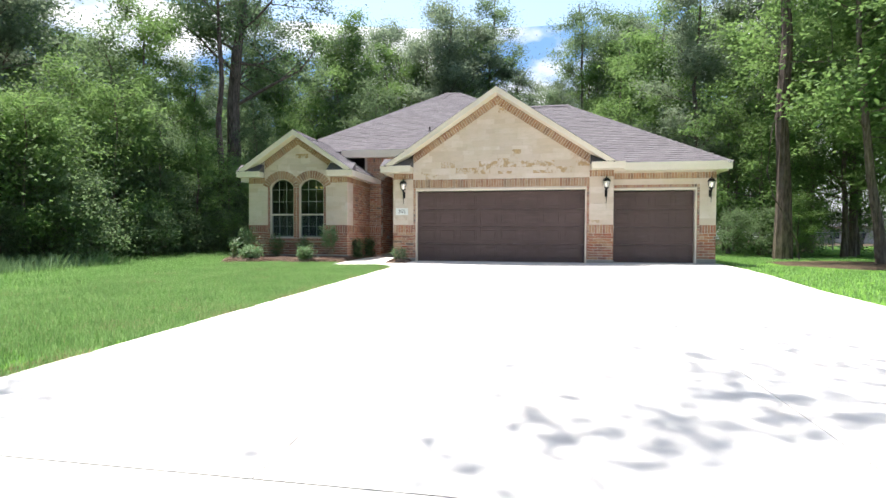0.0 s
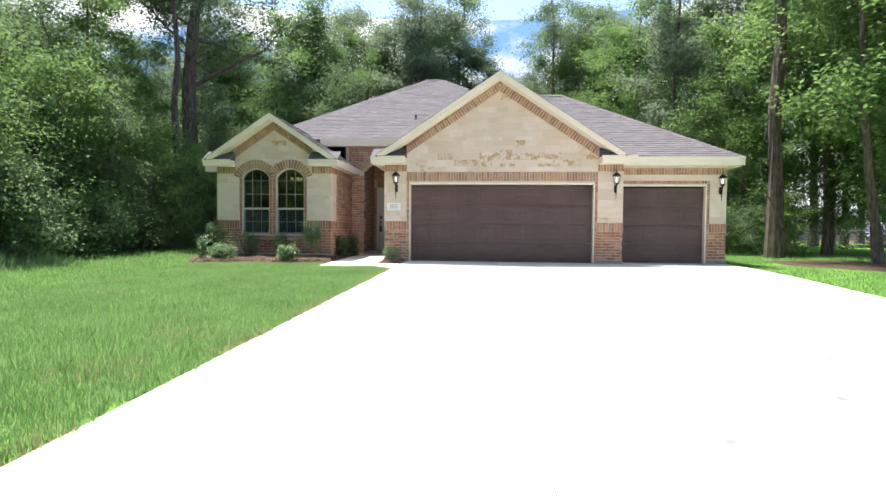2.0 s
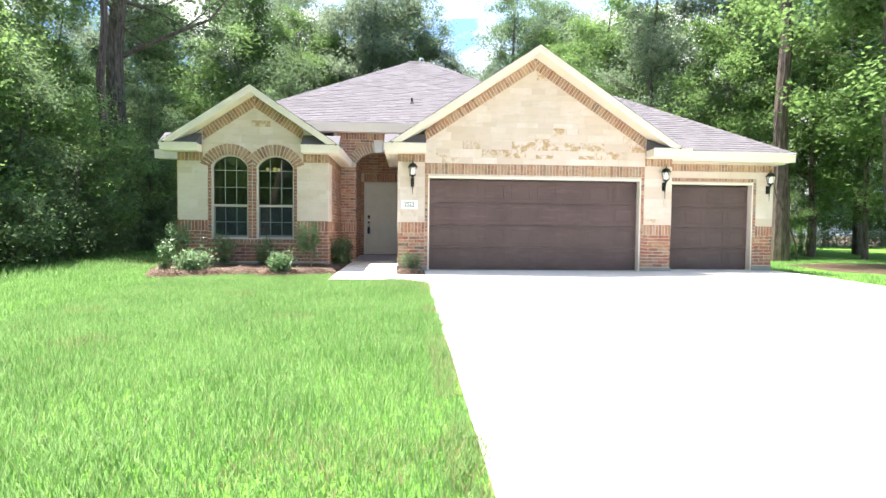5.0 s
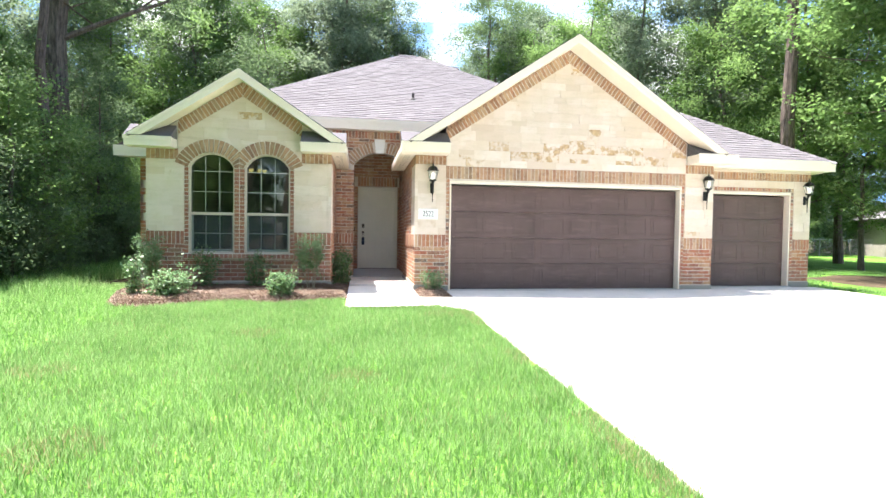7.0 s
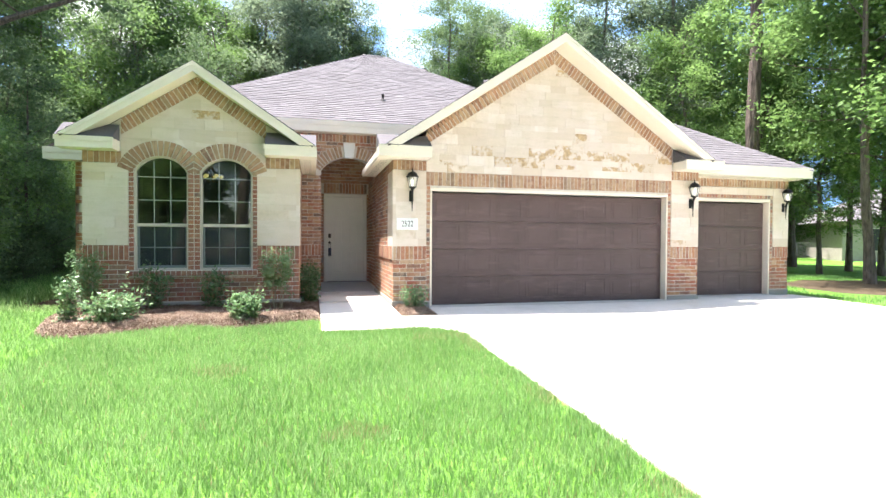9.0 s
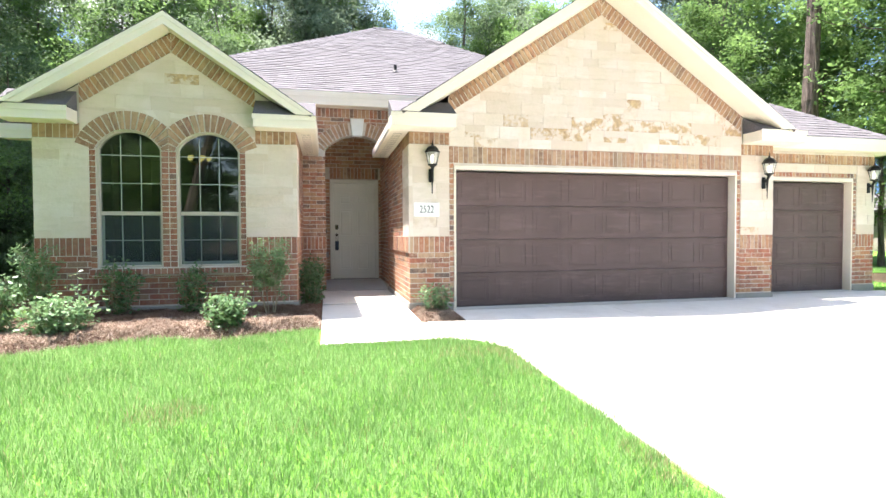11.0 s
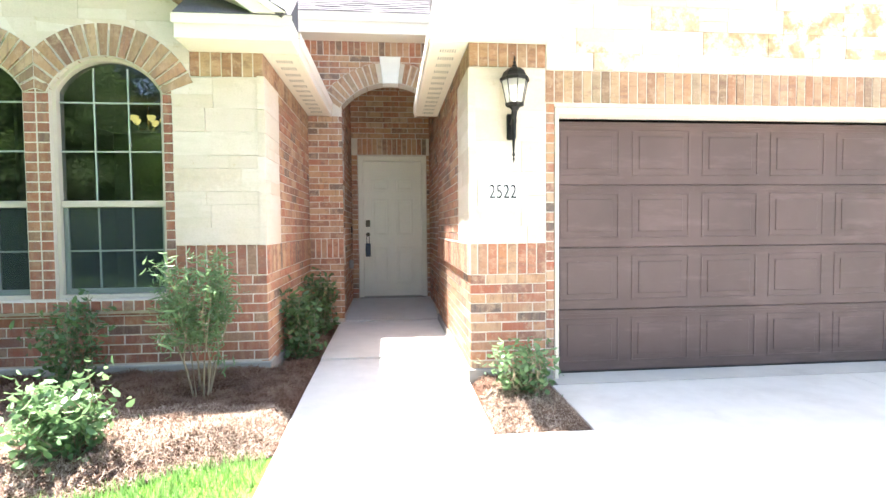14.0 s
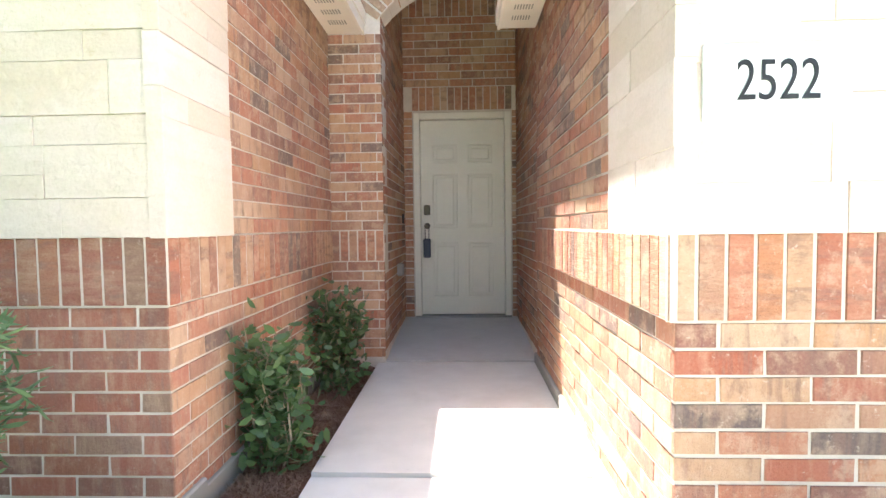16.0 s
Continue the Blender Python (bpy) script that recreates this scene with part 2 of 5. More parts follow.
BRICK, STONE, SHINGLE = brick_material(), stone_material(), shingle_material()
BUFF_BRICK = brick_material("buff_flashed_brick", 0.62)
# porch copy of the brick, bounced light painted in as a paler base
PORCH_BRICK = brick_material("weathered_brick", bounce_lift=0.14)
RED_BRICK = brick_material("deep_red_brick", deep=0.7)
RUST_STONE = stone_material("rust_veined_limestone", 0.35)
MORTAR = simple("mortar", (0.58, 0.52, 0.45), 0.95, var=0.15, scale=5, bump=0.4)
CONCRETE = concrete_material("driveway_concrete", (0.62, 0.59, 0.55))
FOUNDATION = concrete_material("foundation_concrete", (0.31, 0.295, 0.27))
PORCH = concrete_material("porch_concrete", (0.50, 0.48, 0.45))
SILLS = concrete_material("sill_concrete", (0.50, 0.47, 0.43))
TRIM = simple("cream_trim_paint", (0.80, 0.715, 0.60), 0.55, var=0.04, scale=2, bump=0.05)
SOFFIT = simple("cream_soffit_paint", (0.77, 0.69, 0.565), 0.65, var=0.04, scale=2, bump=0.05)
VENT = simple("soffit_vent_shadow", (0.30, 0.28, 0.22), 0.8)
GARAGE = wood_grain_paint("brown_garage_paint", (0.094, 0.061, 0.057))
DOORPAINT = simple("grey_beige_door_paint", (0.74, 0.70, 0.62), 0.45, var=0.04, scale=3, bump=0.03)
VINYL = simple("almond_vinyl", (0.52, 0.46, 0.39), 0.4, var=0.03, scale=3, bump=0.02)
GRILLE = simple("muntin_vinyl", (0.34, 0.38, 0.34), 0.4, var=0.03)
GLASS = glass_material()
BLACK = simple("black_cast_metal", (0.022, 0.020, 0.020), 0.45, 0.6, var=0.3, scale=20, bump=0.3)
LAMPGLASS = seeded_glass()
BULB = glow("lamp_bulb", (1.0, 0.93, 0.80), 1.2)
WARM = glow("chandelier_glass_glow", (1.0, 0.66, 0.25), 0.5)
BRASS = simple("antique_brass", (0.45, 0.30, 0.12), 0.35, 0.9)
CHROME = simple("aged_bronze", (0.10, 0.085, 0.07), 0.35, 0.9)
WHITE = simple("white_plaque", (0.82, 0.82, 0.80), 0.5, var=0.03)
INK = simple("black_numerals", (0.015, 0.015, 0.017), 0.4)
KEYSTONE = simple("pale_cast_stone", (0.78, 0.76, 0.72), 0.85, var=0.06)
ROOM = simple("room_wall_paint", (0.42, 0.41, 0.36), 0.8, var=0.05)
BARK, PINEBARK = bark_material("oak_bark", (0.16, 0.13, 0.105)), bark_material("pine_bark", (0.15, 0.115, 0.095))
STEMS = bark_material("shrub_stem", (0.34, 0.28, 0.20))
LEAF_A = leaf_material("woodland_leaf", (0.038, 0.07, 0.035), (0.096, 0.158, 0.072), (0.225, 0.315, 0.145))
LEAF_B = leaf_material("sunny_leaf", (0.042, 0.088, 0.026), (0.115, 0.215, 0.06), (0.25, 0.38, 0.12))
LEAF_C = leaf_material("grey_oak_leaf", (0.07, 0.10, 0.066), (0.145, 0.20, 0.122), (0.28, 0.35, 0.215))
LEAF_S = leaf_material("shrub_leaf", (0.055, 0.115, 0.05), (0.12, 0.225, 0.095), (0.27, 0.40, 0.19), 0.42, 0.35, 0.32)
LEAF_D = leaf_material("dark_shrub_leaf", (0.03, 0.065, 0.028), (0.06, 0.13, 0.05), (0.15, 0.26, 0.09), 0.36, 0.5, 0.3)
GRASS = leaf_material("grass_blade", (0.018, 0.085, 0.009), (0.107, 0.282, 0.043), (0.42, 0.585, 0.252), 0.48, 0.32, 0.46, 1.1, 0.15)
STRAW = leaf_material("dry_grass_blade", (0.22, 0.17, 0.08), (0.36, 0.29, 0.15), (0.50, 0.43, 0.26))
LAWN = ground_material("lawn_turf", [(0.055, 0.13, 0.018), (0.11, 0.235, 0.035), (0.18, 0.31, 0.06)], 1.0, 45)
LITTER = ground_material("leaf_litter", [(0.035, 0.028, 0.02), (0.075, 0.055, 0.035), (0.13, 0.10, 0.06)], 0.8, 12)
MULCH = ground_material("mulch_bed", [(0.05, 0.026, 0.018), (0.11, 0.055, 0.036), (0.17, 0.095, 0.06)], 3, 40)


# ---- mesh helpers ----
def mesh_object(name, bm_or_data, material, parent=None, label=""):
    if isinstance(bm_or_data, bmesh.types.BMesh):
        data = bpy.data.meshes.new(name)
        bm_or_data.normal_update()
        bm_or_data.to_mesh(data)
        bm_or_data.free()
    else:
        data = bm_or_data
    if material and not data.materials:
        data.materials.append(material)
    ob = new(name, data)
    if parent:
        ob.parent = parent
    if label:
        ob["label"] = label
    return ob


def part(name, bm, material, parent, label=""):
    return mesh_object(name, bm, material, parent, label)


def empty(name, m=None):
    ob = new(name)
    if m is not None:
        ob.matrix_basis = m
    return ob


def box(bm, x0, x1, y0, y1, z0, z1, bevel=0.0):
    r = bmesh.ops.create_cube(bm, size=1.0, matrix=Matrix.LocRotScale(((x0 + x1) / 2, (y0 + y1) / 2, (z0 + z1) / 2), None, (abs(x1 - x0), abs(y1 - y0), abs(z1 - z0))))
    if bevel:
        es = {e for v in r["verts"] for e in v.link_edges}
        bmesh.ops.bevel(bm, geom=list(es), offset=bevel, segments=1, affect="EDGES")
    return bm


def boxed(*a, **k):
    return box(bmesh.new(), *a, **k)


def lathe(bm, profile, seg=12, at=(0, 0, 0)):
    rings = []
    for r, z in profile:
        rings.append([bm.verts.new((at[0] + r * math.cos(2 * math.pi * i / seg), at[1] + r * math.sin(2 * math.pi * i / seg), at[2] + z)) for i in range(seg)])
    for a, b in zip(rings, rings[1:]):
        for i in range(seg):
            bm.faces.new((a[i], a[(i + 1) % seg], b[(i + 1) % seg], b[i]))
    bm.faces.new(rings[0][::-1]), bm.faces.new(rings[-1])
    return bm


def tube(bm, pts, radii, seg=6):
    rings = []
    for i, p in enumerate(pts):
        d = (pts[min(i + 1, len(pts) - 1)] - pts[max(i - 1, 0)]).normalized()
        a = d.orthogonal().normalized()
        b = d.cross(a)
        rings.append([bm.verts.new(p + radii[i] * (math.cos(2 * math.pi * k / seg) * a + math.sin(2 * math.pi * k / seg) * b)) for k in range(seg)])
    for r0, r1 in zip(rings, rings[1:]):
        k0 = min(range(seg), key=lambda k: (r1[k].co - r0[0].co).length)
        for k in range(seg):
            bm.faces.new((r0[k], r0[(k + 1) % seg], r1[(k + 1 + k0) % seg], r1[(k + k0) % seg]))
    bm.faces.new(rings[0][::-1]), bm.faces.new(rings[-1])
    return bm


def clip(poly, a, b, c):
    """The part of a convex polygon where a*u + b*v <= c."""
    out = []
    for p, q in zip(poly, poly[1:] + poly[:1]):
        dp, dq = a * p[0] + b * p[1] - c, a * q[0] + b * q[1] - c
        if dp <= 1e-9:
            out.append(p)
        if (dp < -1e-9 and dq > 1e-9) or (dp > 1e-9 and dq < -1e-9):
            s = dp / (dp - dq)
            out.append((p[0] + s * (q[0] - p[0]), p[1] + s * (q[1] - p[1])))
    return out if len(out) >= 3 and area(out) > 1e-5 else []


def area(p):
    return abs(sum(a[0] * b[1] - b[0] * a[1] for a, b in zip(p, p[1:] + p[:1]))) / 2


def half(p, q):
    """The line p-q of a counter-clockwise outline as (a, b, c), inside where a*u + b*v <= c."""
    a, b = q[1] - p[1], p[0] - q[0]
    return a, b, a * p[0] + b * p[1]


def inside(poly, convex):
    for p, q in zip(convex, convex[1:] + convex[:1]):
        poly = poly and clip(poly, *half(p, q))
    return poly


def outside(poly, hole):
    """Convex pieces of poly that lie outside a convex, counter-clockwise hole."""
    if not inside(poly, hole):
        return [poly]
    out, rest = [], poly
    for p, q in zip(hole, hole[1:] + hole[:1]):
        a, b, c = half(p, q)
        o = clip(rest, -a, -b, -c)
        if o:
            out.append(o)
        rest = clip(rest, a, b, c)
        if not rest:
            break
    return out


def rect(u0, u1, v0, v1):
    return [(u0, v0), (u1, v0), (u1, v1), (u0, v1)]


def arched(u0, u1, v0, spring, rise, grow=0.0, n=10):
    """An opening with a round head, counter-clockwise; grow widens it all round the head."""
    w = (u1 - u0) / 2
    r = (w * w + rise * rise) / (2 * rise)
    cu, cv = (u0 + u1) / 2, spring + rise - r
    a = math.asin(min(1, w / r))
    pts = [(u0 - grow * 0, v0), (u1 + grow * 0, v0)]
    for i in range(n + 1):
        t = a - 2 * a * i / n
        pts.append((cu + (r + grow) * math.sin(t), cv + (r + grow) * math.cos(t)))
    return pts, (cu, cv, r, a)


def prism(bm, poly, front, back, inset=0.0):
    """A piece of a wall: its outline at depth front (outwards is -y), sides to back, with chamfered edges."""
    cu, cv = sum(p[0] for p in poly) / len(poly), sum(p[1] for p in poly) / len(poly)
    mid = [bm.verts.new((u, -front + inset, v)) for u, v in poly]
    bot = [bm.verts.new((u, -back, v)) for u, v in poly]
    if inset:
        top = []
        for u, v in poly:
            d = math.hypot(cu - u, cv - v) or 1
            top.append(bm.verts.new((u + inset * 1.2 * (cu - u) / d, -front, v + inset * 1.2 * (cv - v) / d)))
    else:
        top = mid
    n = len(poly)
    bm.faces.new(top)
    for i in range(n):
        j = (i + 1) % n
        if inset:
            bm.faces.new((top[i], mid[i], mid[j], top[j]))
        bm.faces.new((mid[i], bot[i], bot[j], mid[j]))


rng = random.Random(7)
PIECES = {}


def rect_mesh(w, h, deep, kind, mat):
    """A chamfered piece w x h, its front middle at the origin, shared by all pieces of that size."""
    key = (round(w / 0.004), round(h / 0.004), mat.name, rng.randrange(3) if w > 0.2 else 0)
    if key not in PIECES:
        bm = bmesh.new()
        r = random.Random(str(key))
        w, h = key[0] * 0.004, key[1] * 0.004
        j = 0.002 if kind == "brick" else 0.0015
        pts = [(x + r.uniform(-j, j), z + r.uniform(-j, j) * 0.6) for x, z in rect(-w / 2, w / 2, -h / 2, h / 2)]
        prism(bm, pts, 0.0, -deep, 0.003 if kind == "brick" else 0.002)
        data = bpy.data.meshes.new(kind)
        bm.normal_update()
        bm.to_mesh(data)
        bm.free()
        data.materials.append(mat)
        PIECES[key] = data
    return PIECES[key]


def lay(wall, polys, kind="brick", proud=0.0, jitter=0.002, near=True, deep=0.06, mat=None):
    """Sets pieces on a wall. Each poly is a list of convex outlines that make one piece."""
    far, bed = bmesh.new(), bmesh.new()
    mat = mat or (BRICK if kind == "brick" else STONE)
    for piece in polys:
        out = proud + rng.uniform(-jitter, jitter)
        p = piece[0]
        if kind == "brick" and proud > 0.003 and len(piece) == 1:
            cu, cv = sum(q[0] for q in p) / len(p), sum(q[1] for q in p) / len(p)
            prism(bed, [(u + math.copysign(J * 0.55, u - cu), v + math.copysign(J * 0.4, v - cv)) for u, v in p], proud - 0.0045 + rng.uniform(-0.0004, 0.0004), -0.006)
        is_rect = len(piece) == 1 and len(p) == 4 and abs(p[0][1] - p[1][1]) < 1e-6 and abs(p[1][0] - p[2][0]) < 1e-6 and abs(p[2][1] - p[3][1]) < 1e-6 and abs(p[3][0] - p[0][0]) < 1e-6
        if is_rect and near:
            w, h = p[1][0] - p[0][0], p[2][1] - p[1][1]
            if w < 0.012 or h < 0.012:
                continue
            on_end = kind == "brick" and h > w
            ob = new(kind, rect_mesh(h, w, deep, kind, mat) if on_end else rect_mesh(w, h, deep, kind, mat))
            ob.parent = wall
            if on_end:
                ob.rotation_euler = (0, math.pi / 2, 0)
            ob.location = ((p[0][0] + p[1][0]) / 2, -out, (p[1][1] + p[2][1]) / 2)
        else:
            bm = bmesh.new() if near else far
            for q in piece:
                prism(bm, q, out, out - deep, (0.003 if kind == "brick" else 0.002) if len(piece) == 1 else 0.0)
            if near:
                mesh_object(kind, bm, mat, wall)
    if bed.faces:
        tagged(part("mortar_bed", bed, MORTAR, wall), kind="stuff")
    else:
        bed.free()
    if near:
        far.free()
    else:
        tagged(part(kind + "s", far, mat, wall), kind="stuff")


J, BL, COURSE = 0.0105, 0.2435, 0.0795


def running(u0, u1, v0, v1, shift=0):
    n = max(1, round((v1 - v0) / COURSE))
    c = (v1 - v0) / n
    out = []
    for i in range(n):
        u = u0 - ((i + shift) % 2) * (BL + J) / 2
        if u < u0:
            out.append(rect(u0, u + BL, v0 + i * c + J, v0 + (i + 1) * c))
            u += BL + J
        while u < u1 - 0.02:
            out.append(rect(u, min(u + BL, u1), v0 + i * c + J, v0 + (i + 1) * c))
            u += BL + J
    return out


def soldier(u0, u1, v0, v1, pitch=0.0765):
    n = max(1, round((u1 - u0 + J) / pitch))
    c = (u1 - u0 + J) / n
    return [rect(u0 + i * c, u0 + (i + 1) * c - J, v0 + J, v1) for i in range(n)]


def stack(u0, u1, v0, v1):
    n = max(1, round((v1 - v0) / COURSE))
    c = (v1 - v0) / n
    return [rect(u0, u1, v0 + i * c + J, v0 + (i + 1) * c) for i in range(n)]


def ashlar(u0, u1, v0, v1, seed=0):
    """Random-coursed limestone blocks."""
    r = random.Random(seed)
    out, v = [], v0
    while v < v1 - 0.02:
        h = r.choice((0.105, 0.14, 0.19, 0.19, 0.24))
        if v1 - v - h < 0.08:
            h = v1 - v
        u = u0
        while u < u1 - 0.02:
            w = r.uniform(0.22, 0.62) * (0.8 if h < 0.12 else 1)
            if u1 - u - w < 0.12:
                w = u1 - u
            if h > 0.18 and w < 0.45 and r.random() < 0.25:
                out += [rect(u, u + w - 0.0015, v + 0.0015, v + h * 0.45), rect(u, u + w - 0.0015, v + h * 0.45 + 0.0015, v + h)]
            else:
                out.append(rect(u, u + w - 0.0015, v + 0.0015, v + h))
            u += w
        v += h
    return out


def cut(polys, keep=None, holes=()):
    """Pieces as lists of outlines, trimmed to a convex outline and to holes."""
    out = []
    for p in polys:
        if keep:
            p = inside(p, keep)
            if not p:
                continue
        ps = [p]
        for h in holes:
            ps = [o for q in ps for o in outside(q, h)]
        if ps:
            out.append(ps)
    return out


def ring(cu, cv, r, a, thick, pitch=0.078):
    """Voussoirs of an arch."""
    n = max(3, round(2 * a * (r + thick * 0.35) / pitch))
    out = []
    for i in range(n):
        t0, t1 = a - 2 * a * i / n, a - 2 * a * (i + 1) / n
        g0, g1 = J * 0.88 / r, J * 0.88 / (r + thick)
        p = []
        for t, q in ((t0 - g0, r), (t0 - g1, r + thick), (t1 + g1, r + thick), (t1 + g0, r)):
            p.append((cu + q * math.sin(t), cv + q * math.cos(t)))
        out.append(p if ccw(p) else p[::-1])
    return out


def ccw(p):
    return sum(a[0] * b[1] - b[0] * a[1] for a, b in zip(p, p[1:] + p[:1])) > 0


def make_wall(name, origin, rz, outline, holes=(), thick=0.20, label="", material=None):
    bm = bmesh.new()
    polys = [outline]
    for h in holes:
        polys = [o for q in polys for o in outside(q, h)]
    for q in polys:
        vs = [bm.verts.new((u, 0.005, v)) for u, v in q]
        ws = [bm.verts.new((u, 0.005 + thick, v)) for u, v in q]
        bm.faces.new(vs), bm.faces.new(ws[::-1])
        for i in range(len(q)):
            j = (i + 1) % len(q)
            bm.faces.new((vs[i], ws[i], ws[j], vs[j]))
    ob = mesh_object(name, bm, material or MORTAR)
    ob.matrix_basis = pose(*origin, 0, 0, rz)
    return tagged(ob, label, "wall", kind="structure")


# ---- ground ----
def zg(y):
    return 0.02 * (min(15.0, max(-3.0, y)) - 15.0)


def sheet(name, outline, material, lift, thick=0.0, nx=1, label="", category="ground", kind="structure"):
    """A ground sheet over a convex outline, following the slope; cut at the two bends of the ground."""
    bm = bmesh.new()
    for y0, y1 in ((-600, -3), (-3, 15), (15, 600)):
        p = clip(clip(outline, 0, -1, -y0), 0, 1, y1)
        if p:
            f = bm.faces.new([bm.verts.new((x, y, zg(y) + lift)) for x, y in p])
    bmesh.ops.remove_doubles(bm, verts=bm.verts, dist=1e-4)
    if thick:
        r = bmesh.ops.extrude_face_region(bm, geom=bm.faces[:])
        bmesh.ops.translate(bm, verts=[v for v in r["geom"] if isinstance(v, bmesh.types.BMVert)], vec=(0, 0, -thick))
        bmesh.ops.recalc_face_normals(bm, faces=bm.faces[:])
    ob = mesh_object(name, bm, material)
    return tagged(ob, label, category, kind=kind)


DL, DR, WY = -1.67, 7.15, 13.05
sheet("ground", rect(-500, 500, -500, 500), LITTER, -0.10, label="brown leaf litter and bare soil under the trees")
sheet("lawn_front", rect(-9.4, DL, -12, 15.9), LAWN, -0.018, label="bright green mown lawn in front of the house", category="lawn")
sheet("lawn_side", rect(6.5, 34, -8, 60), LAWN, -0.045, label="green lawn running past the side of the house", category="lawn")
sheet("lawn_left", rect(-15, -9.4, 12.5, 34), LAWN, -0.05, label="rough green grass at the edge of the woods", category="lawn")

sheet("litter_side", [(9.0, 15.7), (10.0, 14.3), (13.5, 13.4), (16.5, 15.2), (15.8, 18.2), (12.0, 19.4), (9.4, 18.2)], LITTER, -0.038, label="brown leaf litter under the trees beside the house", category="leaf litter")
SLABS = [(DL, 0.837, 1.555, 14.915), (0.843, 3.467, 1.555, 14.915), (DL, 3.467, -5.2, 1.545), (3.473, 6.6, -5.2, 1.545),
         (DL, 3.467, -14, -5.21), (3.473, 6.6, -14, -5.21)]
drive = tagged(empty("driveway"), "wide pale concrete driveway in full sun", "driveway", kind="structure")
FLARE = [[(3.473, 1.555), (6.30, 1.555), (6.63, 8.997), (3.473, 8.997)], [(3.473, 9.003), (6.63, 9.003), (6.97, 11.6), (7.12, 13.4), (7.12, 15.415), (3.473, 15.415)],
         [(DL + 0.004, WY - 0.5), (DL + 0.004, WY - 0.006), (DL - 0.5, WY - 0.006), (DL - 0.16, WY - 0.16)]]
for outline in [rect(*q) for q in SLABS] + [p if ccw(p) else p[::-1] for p in FLARE]:
    ob = sheet("slab", outline, CONCRETE, 0.0, 0.12)
    ob.parent = drive
    for k in ("category", "kind"):
        if k in ob:
            del ob[k]
pathway = tagged(empty("walkway"), "pale concrete walk leading to the front door", "walkway", kind="structure")
for a, b, c, d, l in ((-3.57, -2.30, 14.06, 15.875, 0.012), (-3.57, -2.30, 15.885, 17.78, 0.03), (-3.57, DL - 0.004, WY, 14.055, 0.002)):
    ob = sheet("slab", rect(a, b, c, d), CONCRETE, l, 0.14)
    ob.parent = pathway
    for k in ("category", "kind"):
        if k in ob:
            del ob[k]
bm = boxed(-3.52, -2.25, 17.785, 19.5, -0.1, 0.045)
for v in bm.verts:
    if v.co.z > 0 and v.co.y > 18:
        v.co.z = 0.135
tagged(mesh_object("porch_floor", bm, PORCH), "grey concrete porch floor before the front door", "floor", kind="structure")

# ---- the house: walls ----
GC, WC_ = 0.87, -5.61
PITCH = 0.665
RA = math.atan(PITCH)


def gable_pieces(cx, apex, band, u0, u1):
    """Soldier bricks that follow both slopes of a gable; apex is the height of the lower edge."""
    out = []
    n = int((u1 - u0) / 2 / math.cos(RA) / 0.0775) + 3
    for s in (-1, 1):
        for i in range(-4, n):
            a, b = i * 0.0785 + 0.006, (i + 1) * 0.0785 - 0.010
            p = []
            for d, h in ((a, 0.006), (b, 0.006), (b, band), (a, band)):
                p.append((cx + s * (d * math.cos(RA) + h * math.sin(RA)), apex - d * math.sin(RA) + h * math.cos(RA)))
            p = p if ccw(p) else p[::-1]
            p = clip(p, s * -1.0, 0, s * -cx - 0.004)
            p = p and clip(p, -1, 0, -u0)
            p = p and clip(p, 1, 0, u1)
            if p:
                out.append([p])
    return out


# garage front
GX0, GX1, OPL, OPR, OPT = -2.285, 4.215, -1.598, 3.465, 2.19
gout = [(GX0 + 0.02, -0.2), (GX1 - 0.02, -0.2), (GX1 - 0.02, 2.722), (GC, 4.925), (GX0 + 0.02, 2.722)]
wall_garage = make_wall("wall_garage", (0, 15.07, 0), 0, gout, [rect(OPL, OPR, -0.5, OPT)], label="garage front of cream limestone with brick wainscot and lintel")
for a, b in ((GX0 + 0.004, OPL - 0.075), (OPR + 0.075, GX1)):
    lay(wall_garage, [[p] for p in running(a, b, 0.09, 0.855)])
    lay(wall_garage, [[p] for p in soldier(a - 0.018 if a < 0 else a, b, 0.855, 1.105)], proud=0.006)
    lay(wall_garage, [[p] for p in ashlar(a, b, 1.105, 2.48, 3 if a < 0 else 8)], "stone", 0.012, 0.003)
    lay(wall_garage, [[p] for p in soldier(a, b, 2.485, 2.68, 0.08)], mat=BUFF_BRICK)
for a, b in ((OPL - 0.075, OPL), (OPR, OPR + 0.075)):
    lay(wall_garage, [[p] for p in stack(a + 0.006, b, 0.09, 2.215)])
lay(wall_garage, [[p] for p in soldier(OPL - 0.075, OPR + 0.075, 2.215, 2.475)], proud=0.006, mat=BUFF_BRICK)
GB, WB, BAND = 4.662, 3.716, 0.228
keep = [(OPL - 0.07, 2.475), (OPR + 0.08, 2.475), (OPR + 0.08, GB - PITCH * (OPR + 0.08 - GC)), (GC, GB), (OPL - 0.07, GB - PITCH * (GC - OPL + 0.07))]
plain, rusty = [], []
for p in cut(ashlar(OPL - 0.07, OPR + 0.08, 2.48, 4.7, 21), keep):
    mid = sum(q[1] for q in p[0]) / len(p[0])
    (rusty if rng.random() < (0.62 if 2.66 < mid < 3.06 else 0.05) else plain).append(p)
lay(wall_garage, plain, "stone", 0.008, 0.003)
lay(wall_garage, rusty, "stone", 0.008, 0.003, mat=RUST_STONE)
lay(wall_garage, gable_pieces(GC, GB, BAND, OPL - 0.07, OPR + 0.08), proud=0.004, mat=BUFF_BRICK)
